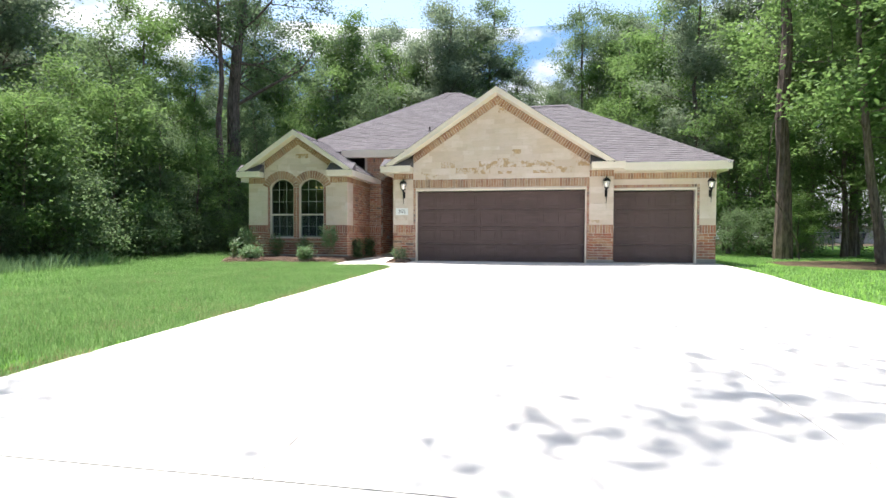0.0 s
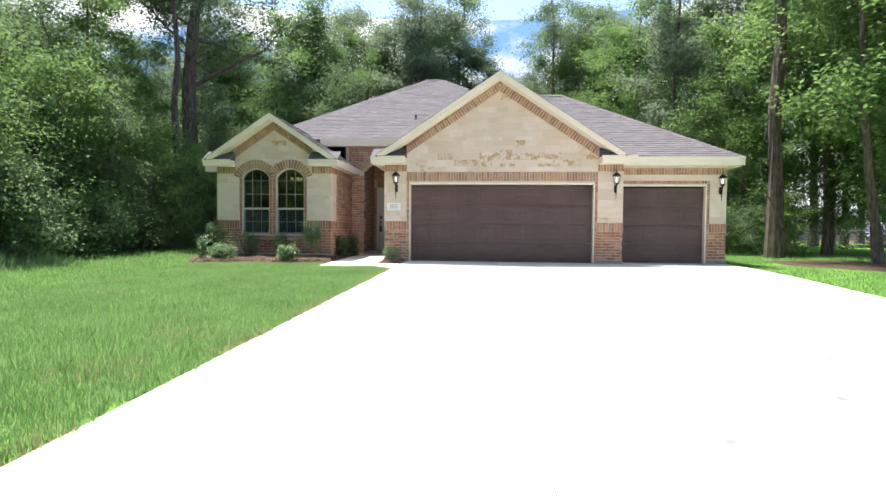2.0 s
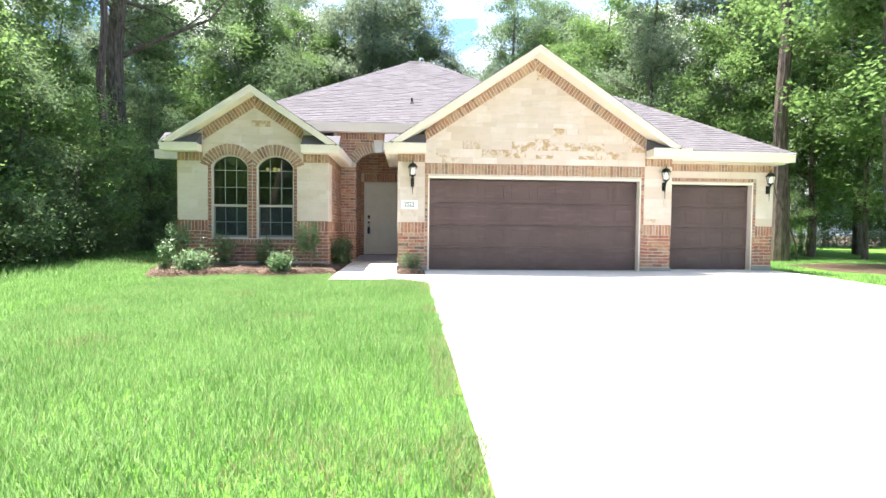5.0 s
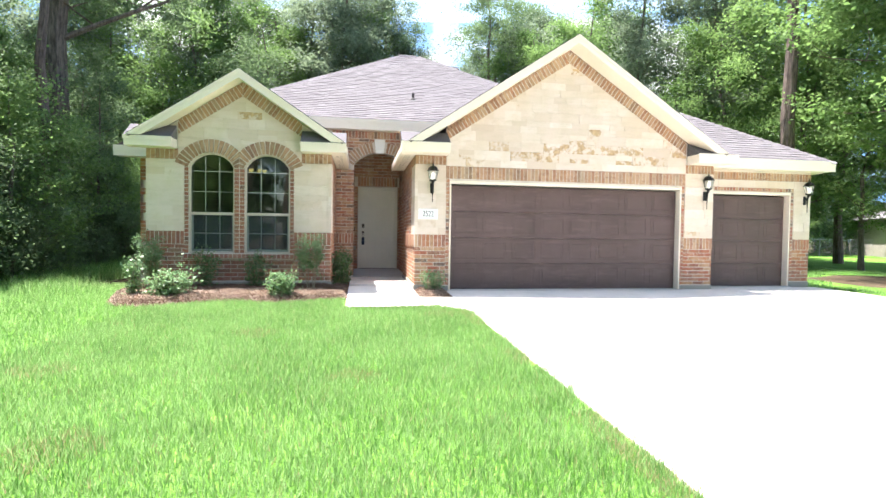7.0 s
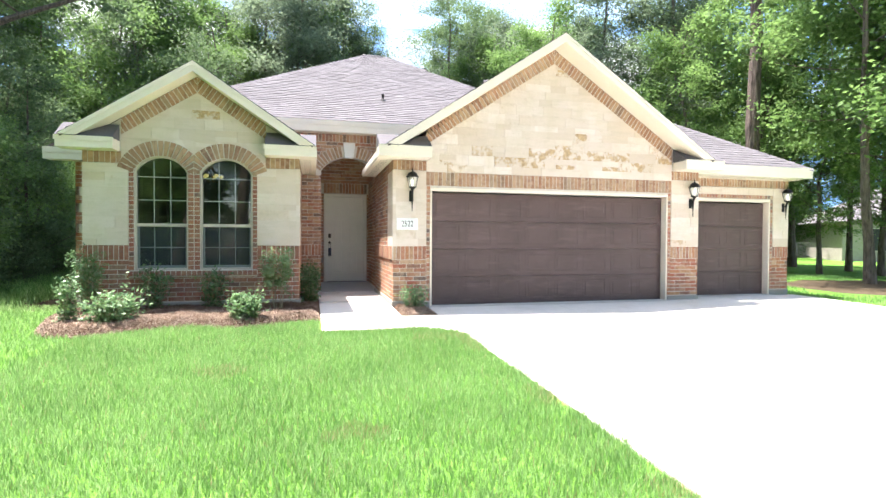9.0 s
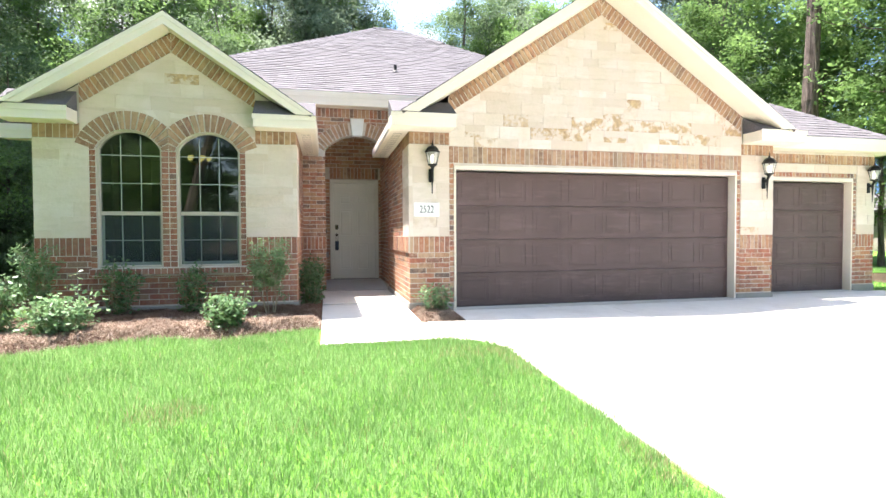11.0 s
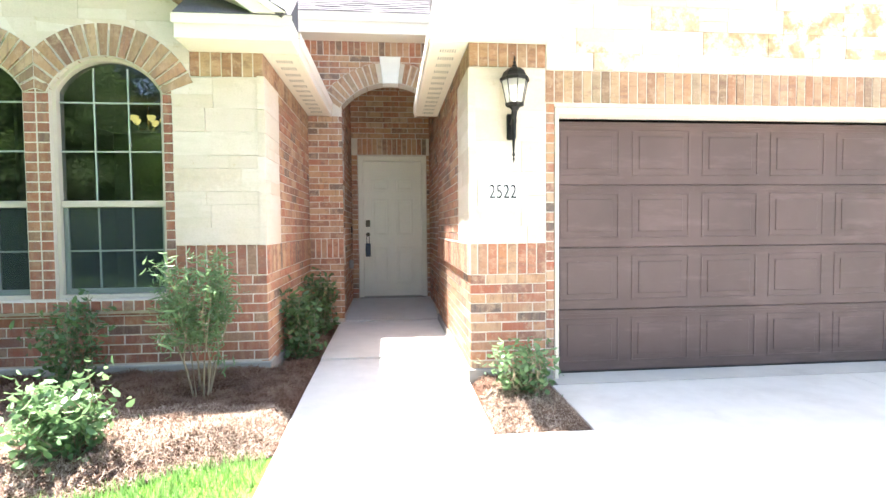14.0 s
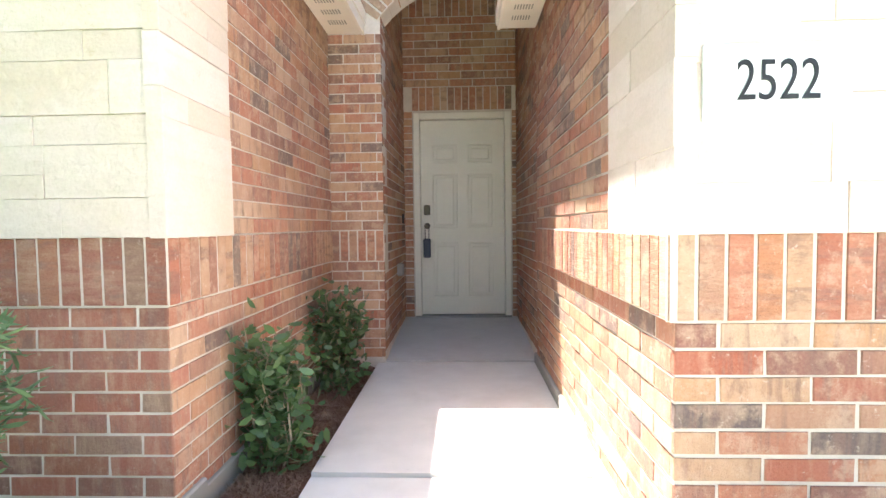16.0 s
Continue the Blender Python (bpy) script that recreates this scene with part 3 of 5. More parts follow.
for a, b in ((GX0 - 0.015, OPL - 0.012), (OPR + 0.012, GX1 + 0.015)):
    part("foundation", boxed(a, b, -0.02, 0.2, -0.3, 0.085, bevel=0.008), FOUNDATION, wall_garage, "grey concrete foundation ledge")

# porch side of the garage
PR = make_wall("wall_porch_east", (GX0, 19.53, 0), -90, rect(0, 4.4555, -0.2, 2.80), label="brick porch wall with limestone quoin, partly sunlit")
LP = 4.46
LQ = LP - 0.004
lay(PR, [[p] for p in running(1.78, LQ, 0.09, 0.855, 1)], mat=PORCH_BRICK)
lay(PR, [[p] for p in soldier(1.78, LP + 0.004, 0.855, 1.105)], proud=0.018, mat=PORCH_BRICK)
lay(PR, [[p] for p in running(1.78, LP - 0.62, 1.105, 2.68)], mat=PORCH_BRICK)
lay(PR, [[p] for p in ashlar(LP - 0.62, LP + 0.02, 1.105, 2.48, 5)], "stone", 0.012, 0.003)
lay(PR, [[p] for p in soldier(LP - 0.62, LQ, 2.485, 2.68, 0.08)], mat=BUFF_BRICK)
lay(PR, [[p] for p in running(0.2, 1.78, 0.12, 3.62)], mat=PORCH_BRICK)
make_wall("wall_porch_upper", (GX0, 19.53, 0), -90, rect(0, 1.79, 2.805, 3.75), label="brick upper wall inside the porch")
part("foundation", boxed(1.75, LP + 0.03, -0.02, 0.2, -0.3, 0.11, bevel=0.006), FOUNDATION, PR, "grey concrete foundation ledge")

# window wing
WX0, WX1, WYF = -7.345, -3.93, 15.42
W1, W2, SILL, SPRING, RISE = (-6.594, -5.762), (-5.574, -4.721), 0.685, 2.36, 0.262
holes = [arched(*W1, SILL, SPRING, RISE)[0], arched(*W2, SILL, SPRING, RISE)[0]]
wout = [(WX0, -0.2), (WX1 - 0.02, -0.2), (WX1 - 0.02, 2.882), (WC_, 3.985), (WX0, 2.832)]
wall_wing = make_wall("wall_wing", (0, WYF, 0), 0, wout, holes, label="front wing wall of cream limestone over red brick")
band = rect(W1[0] - 0.075, W2[1] + 0.075, 0.565, 3.5)
lay(wall_wing, cut(running(WX0, WX1 - 0.004, 0.15, 0.855), None, [band]), mat=RED_BRICK)
lay(wall_wing, cut(soldier(WX0, W1[0] - 0.08, 0.855, 1.11)), proud=0.006, mat=RED_BRICK)
lay(wall_wing, cut(soldier(W2[1] + 0.08, WX1 - 0.004, 0.855, 1.11)), proud=0.006, mat=RED_BRICK)
for a, b in ((W1[0] - 0.078, W1[0]), (W1[1], W1[1] + 0.088), (W2[0] - 0.09, W2[0]), (W2[1], W2[1] + 0.078)):
    lay(wall_wing, [[p] for p in stack(a + 0.004, b - 0.002, 0.685, 2.40)], mat=RED_BRICK)
lay(wall_wing, [[p] for p in soldier(W1[0] - 0.078, W2[1] + 0.078, 0.585, 0.675, 0.08)], proud=0.05, deep=0.12, mat=RED_BRICK)
for a, b, sd in ((WX0, W1[0] - 0.078, 2), (W2[1] + 0.078, WX1, 4)):
    lay(wall_wing, [[p] for p in ashlar(a, b, 1.11, 2.46, sd)], "stone", 0.012, 0.003)
rings, hulls = [], []
for w in (W1, W2):
    pts, (cu, cv, r, a) = arched(*w, SILL, SPRING, RISE)
    rg = ring(cu, cv, r, a + 0.09, 0.25)
    side = -1 if w is W1 else 1
    rings += [[q] for q in (clip(p, -side, 0, -side * -5.668 - 0.002) for p in rg) if q]
    hulls.append(arched(*w, 1.5, SPRING, RISE, 0.20)[0])
lay(wall_wing, rings, proud=0.012, mat=BUFF_BRICK)
for a, b in ((WX0, WX0 + 0.57), (WX1 - 0.57, WX1)):
    lay(wall_wing, [[p] for p in soldier(a, b, 2.465, 2.68, 0.08)], mat=BUFF_BRICK)
gx0, gx1 = WX0 + 0.57, WX1 - 0.57
keep = [(gx0, 2.3), (gx1, 2.3), (gx1, WB - PITCH * (gx1 - WC_)), (WC_, WB), (gx0, WB - PITCH * (WC_ - gx0))]
wing_stones = cut(ashlar(gx0, gx1, 2.465, 3.8, 31), keep, hulls)
high = min(wing_stones, key=lambda p: abs(sum(q[0] for q in p[0]) / len(p[0]) - WC_) + abs(sum(q[1] for q in p[0]) / len(p[0]) - 3.3))
lay(wall_wing, [p for p in wing_stones if p is not high], "stone", 0.006, 0.004)
lay(wall_wing, [high], "stone", 0.006, 0.004, mat=RUST_STONE)
lay(wall_wing, gable_pieces(WC_, WB, BAND, gx0, gx1), proud=0.004, mat=BUFF_BRICK)
part("foundation", boxed(WX0 - 0.01, WX1 + 0.02, -0.015, 0.2, -0.3, 0.14, bevel=0.008), FOUNDATION, wall_wing, "grey concrete foundation ledge")

wing_side = make_wall("wall_wing_side", (WX1, WYF, 0), 90, rect(0.0045, 2.34, -0.2, 2.9), label="red brick side wall of the wing with limestone quoin")
LS = 2.33
lay(wing_side, [[p] for p in running(0.004, LS, 0.0717, 0.855, 1)], mat=PORCH_BRICK)
lay(wing_side, [[p] for p in soldier(0.004, LS, 0.855, 1.105)], proud=0.004, mat=PORCH_BRICK)
lay(wing_side, [[p] for p in running(0.53, LS, 1.105, 2.48)], mat=PORCH_BRICK)
lay(wing_side, [[p] for p in ashlar(-0.02, 0.52, 1.105, 2.48, 6)], "stone", 0.012, 0.003)
lay(wing_side, [[p] for p in soldier(0.004, LS, 2.485, 2.68, 0.08)], mat=BUFF_BRICK)
part("foundation", boxed(-0.01, LS, -0.02, 0.2, -0.3, 0.105, bevel=0.006), FOUNDATION, wing_side, "grey concrete foundation ledge")

# entry arch
AY, AL, AR_ = 17.75, -3.51, -2.27
hole, (cu, cv, r, a) = arched(AL, AR_, -0.3, 2.80, 0.30, n=14)
wall_arch = make_wall("wall_arch", (0, AY, 0), 0, rect(WX1 - 0.2, GX0 + 0.19, -0.2, 3.75), [hole], 0.24, "red brick entry wall with an arched opening and keystone")
big = arched(AL, AR_, -0.3, 2.80, 0.30, 0.25, n=14)[0]
lay(wall_arch, cut(running(WX1, AL, 0.0717, 0.855)), mat=PORCH_BRICK)
lay(wall_arch, cut(soldier(WX1, AL, 0.855, 1.105)), proud=0.006, mat=PORCH_BRICK)
lay(wall_arch, cut(running(WX1, AL, 1.105, 2.66)), mat=PORCH_BRICK)
lay(wall_arch, cut(running(WX1 - 0.1, GX0 + 0.02, 2.66, 3.42), None, [big, rect(AL, AR_, 2.0, 2.8)]), mat=PORCH_BRICK)
lay(wall_arch, [[p] for p in soldier(WX1 - 0.1, GX0 + 0.02, 3.42, 3.62)], mat=PORCH_BRICK)
vs = [p for p in ring(cu, cv, r, a + 0.06, 0.25) if abs(sum(q[0] for q in p) / 4 - cu) > 0.125]
lay(wall_arch, [[p] for p in vs], proud=0.008, deep=0.2, mat=BUFF_BRICK)
bm = bmesh.new()
prism(bm, [(cu - 0.095, 3.07), (cu + 0.095, 3.07), (cu + 0.135, 3.41), (cu - 0.135, 3.41)], 0.05, -0.1, 0.008)
part("keystone", bm, KEYSTONE, wall_arch, "pale cast stone keystone")

al = make_wall("wall_alcove", (AL, AY + 0.01, 0), 90, rect(0.232, 1.8, -0.2, 3.75), label="red brick wall inside the entry alcove")
lay(al, [[p] for p in running(0.0, 1.59, 0.12, 3.62)], mat=PORCH_BRICK)
DX0, DX1, DT, DY = -3.41, -2.335, 2.38, 19.33
wall_door = make_wall("wall_entry", (0, DY, 0), 0, rect(AL - 0.2, AR_ + 0.2, -0.2, 3.75), [rect(DX0, DX1, -0.3, DT)], label="red brick wall round the front door")
lay(wall_door, [[p] for p in stack(AL, DX0 - 0.008, 0.12, DT + 0.01)], mat=PORCH_BRICK)
lay(wall_door, [[p] for p in stack(DX1 + 0.008, AR_, 0.12, DT + 0.01)], mat=PORCH_BRICK)
lay(wall_door, [[p] for p in soldier(DX0 - 0.004, DX1 + 0.004, DT + 0.01, DT + 0.27)], proud=0.004, mat=PORCH_BRICK)
lay(wall_door, [[p] for p in running(AL, AR_, DT + 0.27, 3.4)], mat=PORCH_BRICK)
lay(wall_door, [[p] for p in soldier(AL, AR_, 3.4, 3.64)], mat=PORCH_BRICK)
tagged(mesh_object("ceiling_porch", boxed(AL - 0.1, AR_ + 0.1, AY + 0.2, 19.5, 3.64, 3.70), SOFFIT), "cream painted porch ceiling", "ceiling", kind="structure")

# single bay
SY, SX0, SX1, SOR, SOT = 15.55, 4.1, 7.1, 6.58, 2.185
wall_bay = make_wall("wall_bay", (0, SY, 0), 0, rect(SX0, SX1, -0.2, 2.85), [rect(4.24, SOR, -0.4, SOT)], label="limestone and brick wall round the single garage bay")
lay(wall_bay, [[p] for p in running(SOR + 0.08, SX1, 0.12, 0.855)])
lay(wall_bay, [[p] for p in soldier(SOR + 0.08, SX1, 0.855, 1.105)], proud=0.006)
lay(wall_bay, [[p] for p in ashlar(SOR + 0.08, SX1, 1.105, 2.44, 12)], "stone", 0.012, 0.003)
lay(wall_bay, [[p] for p in stack(SOR + 0.006, SOR + 0.075, 0.12, 2.28)])
lay(wall_bay, [[p] for p in soldier(4.23, SOR + 0.075, 2.19, 2.285)], proud=0.004)
lay(wall_bay, [[p] for p in ashlar(4.23, SOR + 0.08, 2.285, 2.44, 14)], "stone", 0.008, 0.004)
lay(wall_bay, [[p] for p in soldier(4.23, SX1, 2.445, 2.63)], mat=BUFF_BRICK)
part("foundation", boxed(SOR + 0.012, SX1 + 0.01, -0.02, 0.2, -0.3, 0.115, bevel=0.008), FOUNDATION, wall_bay, "grey concrete foundation ledge")

# rear and side walls close the house
back_l = make_wall("wall_left_body", (0, 17.3, 0), 0, rect(-8.17, WX0 + 0.3, -0.2, 2.85), label="red brick wall of the house behind the wing")
lay(back_l, [[p] for p in running(-8.17, WX0 - 0.05, 0.12, 2.7)], near=False)
for n, o, rz, w in (("wall_return", (GX1, 15.08, 0), 90, 0.48), ("wall_right", (SX1, 15.56, 0), 90, 13.2), ("wall_left", (-8.17, 28.7, 0), -90, 11.4), ("wall_wing_left", (WX0, 17.3, 0), -90, 1.87)):
    ob = make_wall(n, o, rz, rect(0.0, w, -0.2, 2.8), label="plain red brick side wall of the house")
    lay(ob, [[p] for p in running(0, w, 0.1, 2.7)], near=False)
ob = make_wall("wall_back", (SX1, 28.7, 0), 180, rect(0, SX1 + 8.17, -0.2, 2.8), label="plain red brick rear wall of the house")
lay(ob, [[p] for p in running(0, SX1 + 8.17, 0.1, 2.7)], near=False)


# ---- the house: roof and eaves ----
def roof_plane(name, pts, label, seed=0, near_y=99):
    """A roof slope: pts run counter-clockwise seen from outside, the first edge is the eave. Deck and lapped shingle tabs."""
    p = [Vector(q) for q in pts]
    s = (p[1] - p[0]).normalized()
    n = (p[1] - p[0]).cross(p[-1] - p[0]).normalized()
    t = n.cross(s)
    m = Matrix((s, t, n)).transposed().to_4x4()
    m.translation = p[0]
    flat = [((q - p[0]).dot(s), (q - p[0]).dot(t)) for q in p]
    bm = bmesh.new()
    for z, flip in ((-0.006, False), (-0.05, True)):
        vs = [bm.verts.new((u, v, z)) for u, v in flat]
        bm.faces.new(vs[::-1] if flip else vs)
    bm.verts.ensure_lookup_table()
    k = len(flat)
    for i in range(k):
        j = (i + 1) % k
        bm.faces.new((bm.verts[k + i], bm.verts[k + j], bm.verts[j], bm.verts[i]))
    ob = mesh_object(name, bm, simple_deck)
    ob.matrix_basis = m
    tagged(ob, label, "roof", kind="structure")
    r = random.Random(seed)
    tabs = bmesh.new()
    e, v = 0.135, 0.0
    u0, u1, v1 = min(q[0] for q in flat), max(q[0] for q in flat), max(q[1] for q in flat)
    while v < v1:
        u = u0 - r.uniform(0, 0.3)
        while u < u1:
            w = r.uniform(0.16, 0.34)
            q = inside(rect(u, u + w - 0.004, v, v + e + 0.01), flat)
            if q:
                h = 0.010 + r.choice((0.0, 0.0, 0.005))
                top = [tabs.verts.new((a, b, h * (1 - 0.8 * (b - v) / e))) for a, b in q]
                tabs.faces.new(top)
                for i in range(len(q)):
                    j = (i + 1) % len(q)
                    if abs(q[i][1] - v) < 1e-4 and abs(q[j][1] - v) < 1e-4:
                        lo = [tabs.verts.new((*q[i], -0.004)), tabs.verts.new((*q[j], -0.004))]
                        tabs.faces.new((lo[0], lo[1], top[j], top[i]))
            u += w
        v += e
    tagged(part("shingles", tabs, SHINGLE, ob, "weathered grey-brown asphalt shingles"), kind="stuff")
    return ob


simple_deck = simple("roof_deck", (0.10, 0.085, 0.08), 0.9)
ROOF = "grey-brown asphalt shingle roof slope"
GR, WR = 5.09, 4.15
gz = lambda x: GR - PITCH * abs(x - GC)
wz = lambda x: WR - PITCH * abs(x - WC_)
roof_plane("roof_garage_left", [(-2.46, 17.74, gz(-2.46)), (-2.46, 14.60, gz(-2.46)), (GC, 14.60, GR), (GC, 19.2, GR)], ROOF, 1)
roof_plane("roof_garage_right", [(4.20, 14.60, gz(4.20)), (4.20, 15.5, gz(4.20)), (GC, 19.2, GR), (GC, 14.60, GR)], ROOF, 2)
roof_plane("roof_wing_left", [(-7.545, 18.6, wz(-7.545)), (-7.545, 15.05, wz(-7.545)), (WC_, 15.05, WR), (WC_, 18.6, WR)], ROOF, 3)
roof_plane("roof_wing_right", [(-3.675, 15.05, wz(-3.675)), (-3.675, 17.72, wz(-3.675)), (WC_, 18.3, WR), (WC_, 15.05, WR)], ROOF, 4)
fz = lambda y: 3.80 + 0.625 * (y - 17.45)
roof_plane("roof_main_front", [(-7.24, 17.45, 3.8), (4.15, 17.45, 3.8), (-1.40, 23.0, 7.27), (-2.0, 23.0, 7.27)], ROOF, 5)
lz = lambda x: 2.9 + 0.662 * (x + 8.6)
roof_plane("roof_main_left", [(-8.6, 29.6, 2.9), (-8.6, 17.0, 2.9), (-7.24, 17.45, lz(-7.24)), (-2.0, 23.0, lz(-2.0))], ROOF, 6)
roof_plane("roof_main_right", [(5.67, 15.93, 2.85), (5.67, 30.07, 2.85), (-1.40, 23.0, 7.27)], ROOF, 7)
roof_plane("roof_main_back", [(5.67, 30.07, 2.85), (-8.6, 30.07, 2.85), (-2.0, 23.0, 7.27), (-1.4, 23.0, 7.27)], ROOF, 8)
roof_plane("roof_bay_front", [(0.9, 15.2, 2.86), (7.42, 15.2, 2.86), (3.12, 19.5, 5.66), (0.9, 19.5, 5.66)], ROOF, 9)
roof_plane("roof_bay_right", [(7.42, 15.2, 2.86), (7.42, 23.8, 2.86), (3.12, 19.5, 5.66)], ROOF, 10)
roof_plane("roof_bay_back", [(7.42, 23.8, 2.86), (0.9, 23.8, 2.86), (0.9, 19.5, 5.66), (3.12, 19.5, 5.66)], ROOF, 11)
for i, (a, b, c) in enumerate(((-8.1, -3.75, 17.6), (-3.75, -2.05, 19.6), (-2.05, 7.05, 16.0))):
    tagged(mesh_object("ceiling_attic_%d" % (i + 1), boxed(a, b, c, 28.7, 2.76, 2.80), ROOM), "plain ceiling inside the house", "ceiling", kind="structure")


def hip_cap(name, a, b):
    """Overlapping cap shingles along a hip or ridge."""
    a, b = Vector(a), Vector(b)
    d = (b - a)
    n = int(d.length / 0.2)
    d.normalize()
    side = d.cross(Vector((0, 0, 1))).normalized()
    up = side.cross(d)
    bm = bmesh.new()
    for i in range(n):
        o, q = a + d * (i * 0.2), a + d * (i * 0.2 + 0.21)
        vs = []
        for c, h in ((o, 0.035), (q, 0.02)):
            vs.append([bm.verts.new(c + side * x + up * (h + y)) for x, y in ((-0.13, -0.075), (0, 0), (0.13, -0.075))])
        for k in (0, 1):
            bm.faces.new((vs[0][k], vs[0][k + 1], vs[1][k + 1], vs[1][k]))
    ob = mesh_object(name, bm, SHINGLE)
    return tagged(ob, "row of cap shingles along the roof edge", "roof cap", kind="structure")


for i, (a, b) in enumerate((((-7.24, 17.45, 3.8), (-2, 23, 7.27)), ((-2.1, 23, 7.27), (-1.3, 23, 7.27)), ((-0.2, 21.8, 6.53), (-1.4, 23, 7.27)), ((7.42, 15.2, 2.86), (3.12, 19.5, 5.66)), ((3.2, 19.5, 5.66), (0.9, 19.5, 5.66)))):
    hip_cap("trim_hip_%d" % (i + 1), a, b)


def rake_trim(name, cx, top, foot, y, soff_to):
    """The sloping barge boards of a gable, cut level at the foot, with their soffits."""
    holder = tagged(empty(name), "cream painted sloping gable boards", "fascia board", kind="structure")
    for s in (-1, 1):
        for nm, h0, h1, y0, y1, mat in (("board", -0.142, -0.012, y - 0.035, y, TRIM), ("drip_edge", -0.055, -0.004, y - 0.05, y - 0.037, TRIM), ("soffit", -0.132, -0.105, y + 0.002, soff_to, SOFFIT)):
            bm = bmesh.new()
            f = math.tan(RA)
            lo, hi = (h0 / math.cos(RA), h1 / math.cos(RA))
            d = top - foot
            pts = [(0, lo), (s * (d + lo) / f, -d), (s * (d + hi) / f, -d), (0, hi)]
            fr = [bm.verts.new((cx + a, y0, top + b)) for a, b in pts]
            bk = [bm.verts.new((cx + a, y1, top + b)) for a, b in pts]
            bm.faces.new(fr), bm.faces.new(bk[::-1])
            for i in range(4):
                j = (i + 1) % 4
                bm.faces.new((fr[i], bk[i], bk[j], fr[j]))
            bmesh.ops.recalc_face_normals(bm, faces=bm.faces[:])
            part(nm, bm, mat, holder)
    return holder


rake_trim("trim_gable_garage", GC, GR, 2.872, 14.64, 15.056)
rake_trim("trim_gable_wing", WC_, WR, 2.852, 15.09, 15.406)


def eave_return(name, x0, x1, y0, y1, z0, z1, side):
    """A boxed eave end under a gable with its little sloped roof."""
    holder = tagged(empty(name), "cream boxed eave return with a dark sloped cap", "eave return", kind="structure")
    part("box", boxed(x0, x1, y0, y1, z0, z1, bevel=0.004), TRIM, holder)
    part("drip_edge", boxed(x0 - 0.012, x1 + 0.006, y0 - 0.014, y0 - 0.002, z1 - 0.06, z1 + 0.012), TRIM, holder)
    bm = bmesh.new()
    v = [bm.verts.new(q) for q in ((x0, y0 - 0.02, z1 + 0.014), (x1, y0 - 0.02, z1 + 0.014), (x1, y1 - 0.004, z1 + 0.27), (x0, y1 - 0.004, z1 + 0.27), (x0, y1 - 0.004, z1 + 0.004), (x1, y1 - 0.004, z1 + 0.004))]
    for f in ((0, 1, 2, 3), (0, 3, 4), (1, 5, 2), (0, 4, 5, 1)):
        bm.faces.new([v[i] for i in f])
    part("cap", bm, SHINGLE, holder, "dark sloped cap")
    return holder


eave_return("trim_return_garage_left", -2.59, -1.665, 14.64, 15.052, 2.67, 2.85, -1)
eave_return("trim_return_garage_right", 3.56, 4.46, 14.64, 15.052, 2.67, 2.85, 1)
eave_return("trim_return_wing_left", -7.60, -6.79, 15.09, 15.40, 2.66, 2.83, -1)
eave_return("trim_return_wing_right", -4.49, -3.635, 15.09, 15.40, 2.66, 2.83, 1)


def eave(name, x0, x1, y0, y1, z0, z1, fascia, vents=True):
    """A level boxed eave: soffit below, fascia on one side (x0, x1, y0), rows of vent slots."""
    holder = tagged(empty(name), "cream boxed eave with perforated soffit", "eave", kind="structure")
    part("soffit", boxed(x0, x1, y0, y1, z0, z0 + 0.02), SOFFIT, holder)
    a = {"x0": (x0 - 0.022, x0 - 0.002, y0, y1), "x1": (x1 + 0.002, x1 + 0.022, y0, y1), "y0": (x0, x1, y0 - 0.022, y0 - 0.002)}[fascia]
    part("fascia", boxed(*a, z0 - 0.012, z1), TRIM, holder)
    b = {"x0": (x0 - 0.034, x0 - 0.024, y0, y1), "x1": (x1 + 0.024, x1 + 0.034, y0, y1), "y0": (x0, x1, y0 - 0.034, y0 - 0.024)}[fascia]
    part("drip_edge", boxed(*b, z1 - 0.06, z1 + 0.045), TRIM, holder)
    if vents:
        along = "y" if fascia[0] == "x" else "x"
        lo, hi = (y0, y1) if along == "y" else (x0, x1)
        w0, w1 = (x0, x1) if along == "y" else (y0, y1)
        mid = (w0 + w1) / 2
        k = lo + 0.15
        while k < hi - 0.15:
            bm = bmesh.new()
            for i in range(7):
                c = mid - 0.06 + i * 0.02
                if along == "y":
                    box(bm, c - 0.004, c + 0.004, k, k + 0.075, z0 - 0.003, z0 + 0.002)
                else:
                    box(bm, k + i * 0.02 - 0.004, k + i * 0.02 + 0.004, mid - 0.04, mid + 0.04, z0 - 0.003, z0 + 0.002)
            part("vent", bm, VENT, holder, "slotted soffit vent")
            k += 0.19
    return holder


eave("trim_eave_garage_side", -2.565, -2.292, 15.06, 17.735, 2.67, 2.755, "x0")
eave("trim_eave_wing_side", -3.922, -3.655, 15.41, 17.735, 2.66, 2.79, "x1")
eave("trim_eave_main", -4.9, -1.2, 17.45, 17.745, 3.60, 3.79, "y0", False)
eave("trim_eave_bay", 4.25, 7.40, 15.22, 15.545, 2.68, 2.85, "y0", False)
eave("trim_eave_right", 7.105, 7.40, 15.56, 23.6, 2.68, 2.84, "x1", False)
eave("trim_eave_left_body", -8.58, -7.4, 17.0, 17.29, 2.72, 2.89, "y0", False)
vent = tagged(empty("roof_vent", Matrix.Translation((-0.25, 22.3, 6.45))), "small dark roof vent on the shingles", "roof vent")
part("cap", lathe(bmesh.new(), [(0.16, 0.0), (0.16, 0.08), (0.10, 0.14), (0.10, 0.22), (0.15, 0.24), (0.15, 0.28), (0.02, 0.31)], 12), BLACK, vent)
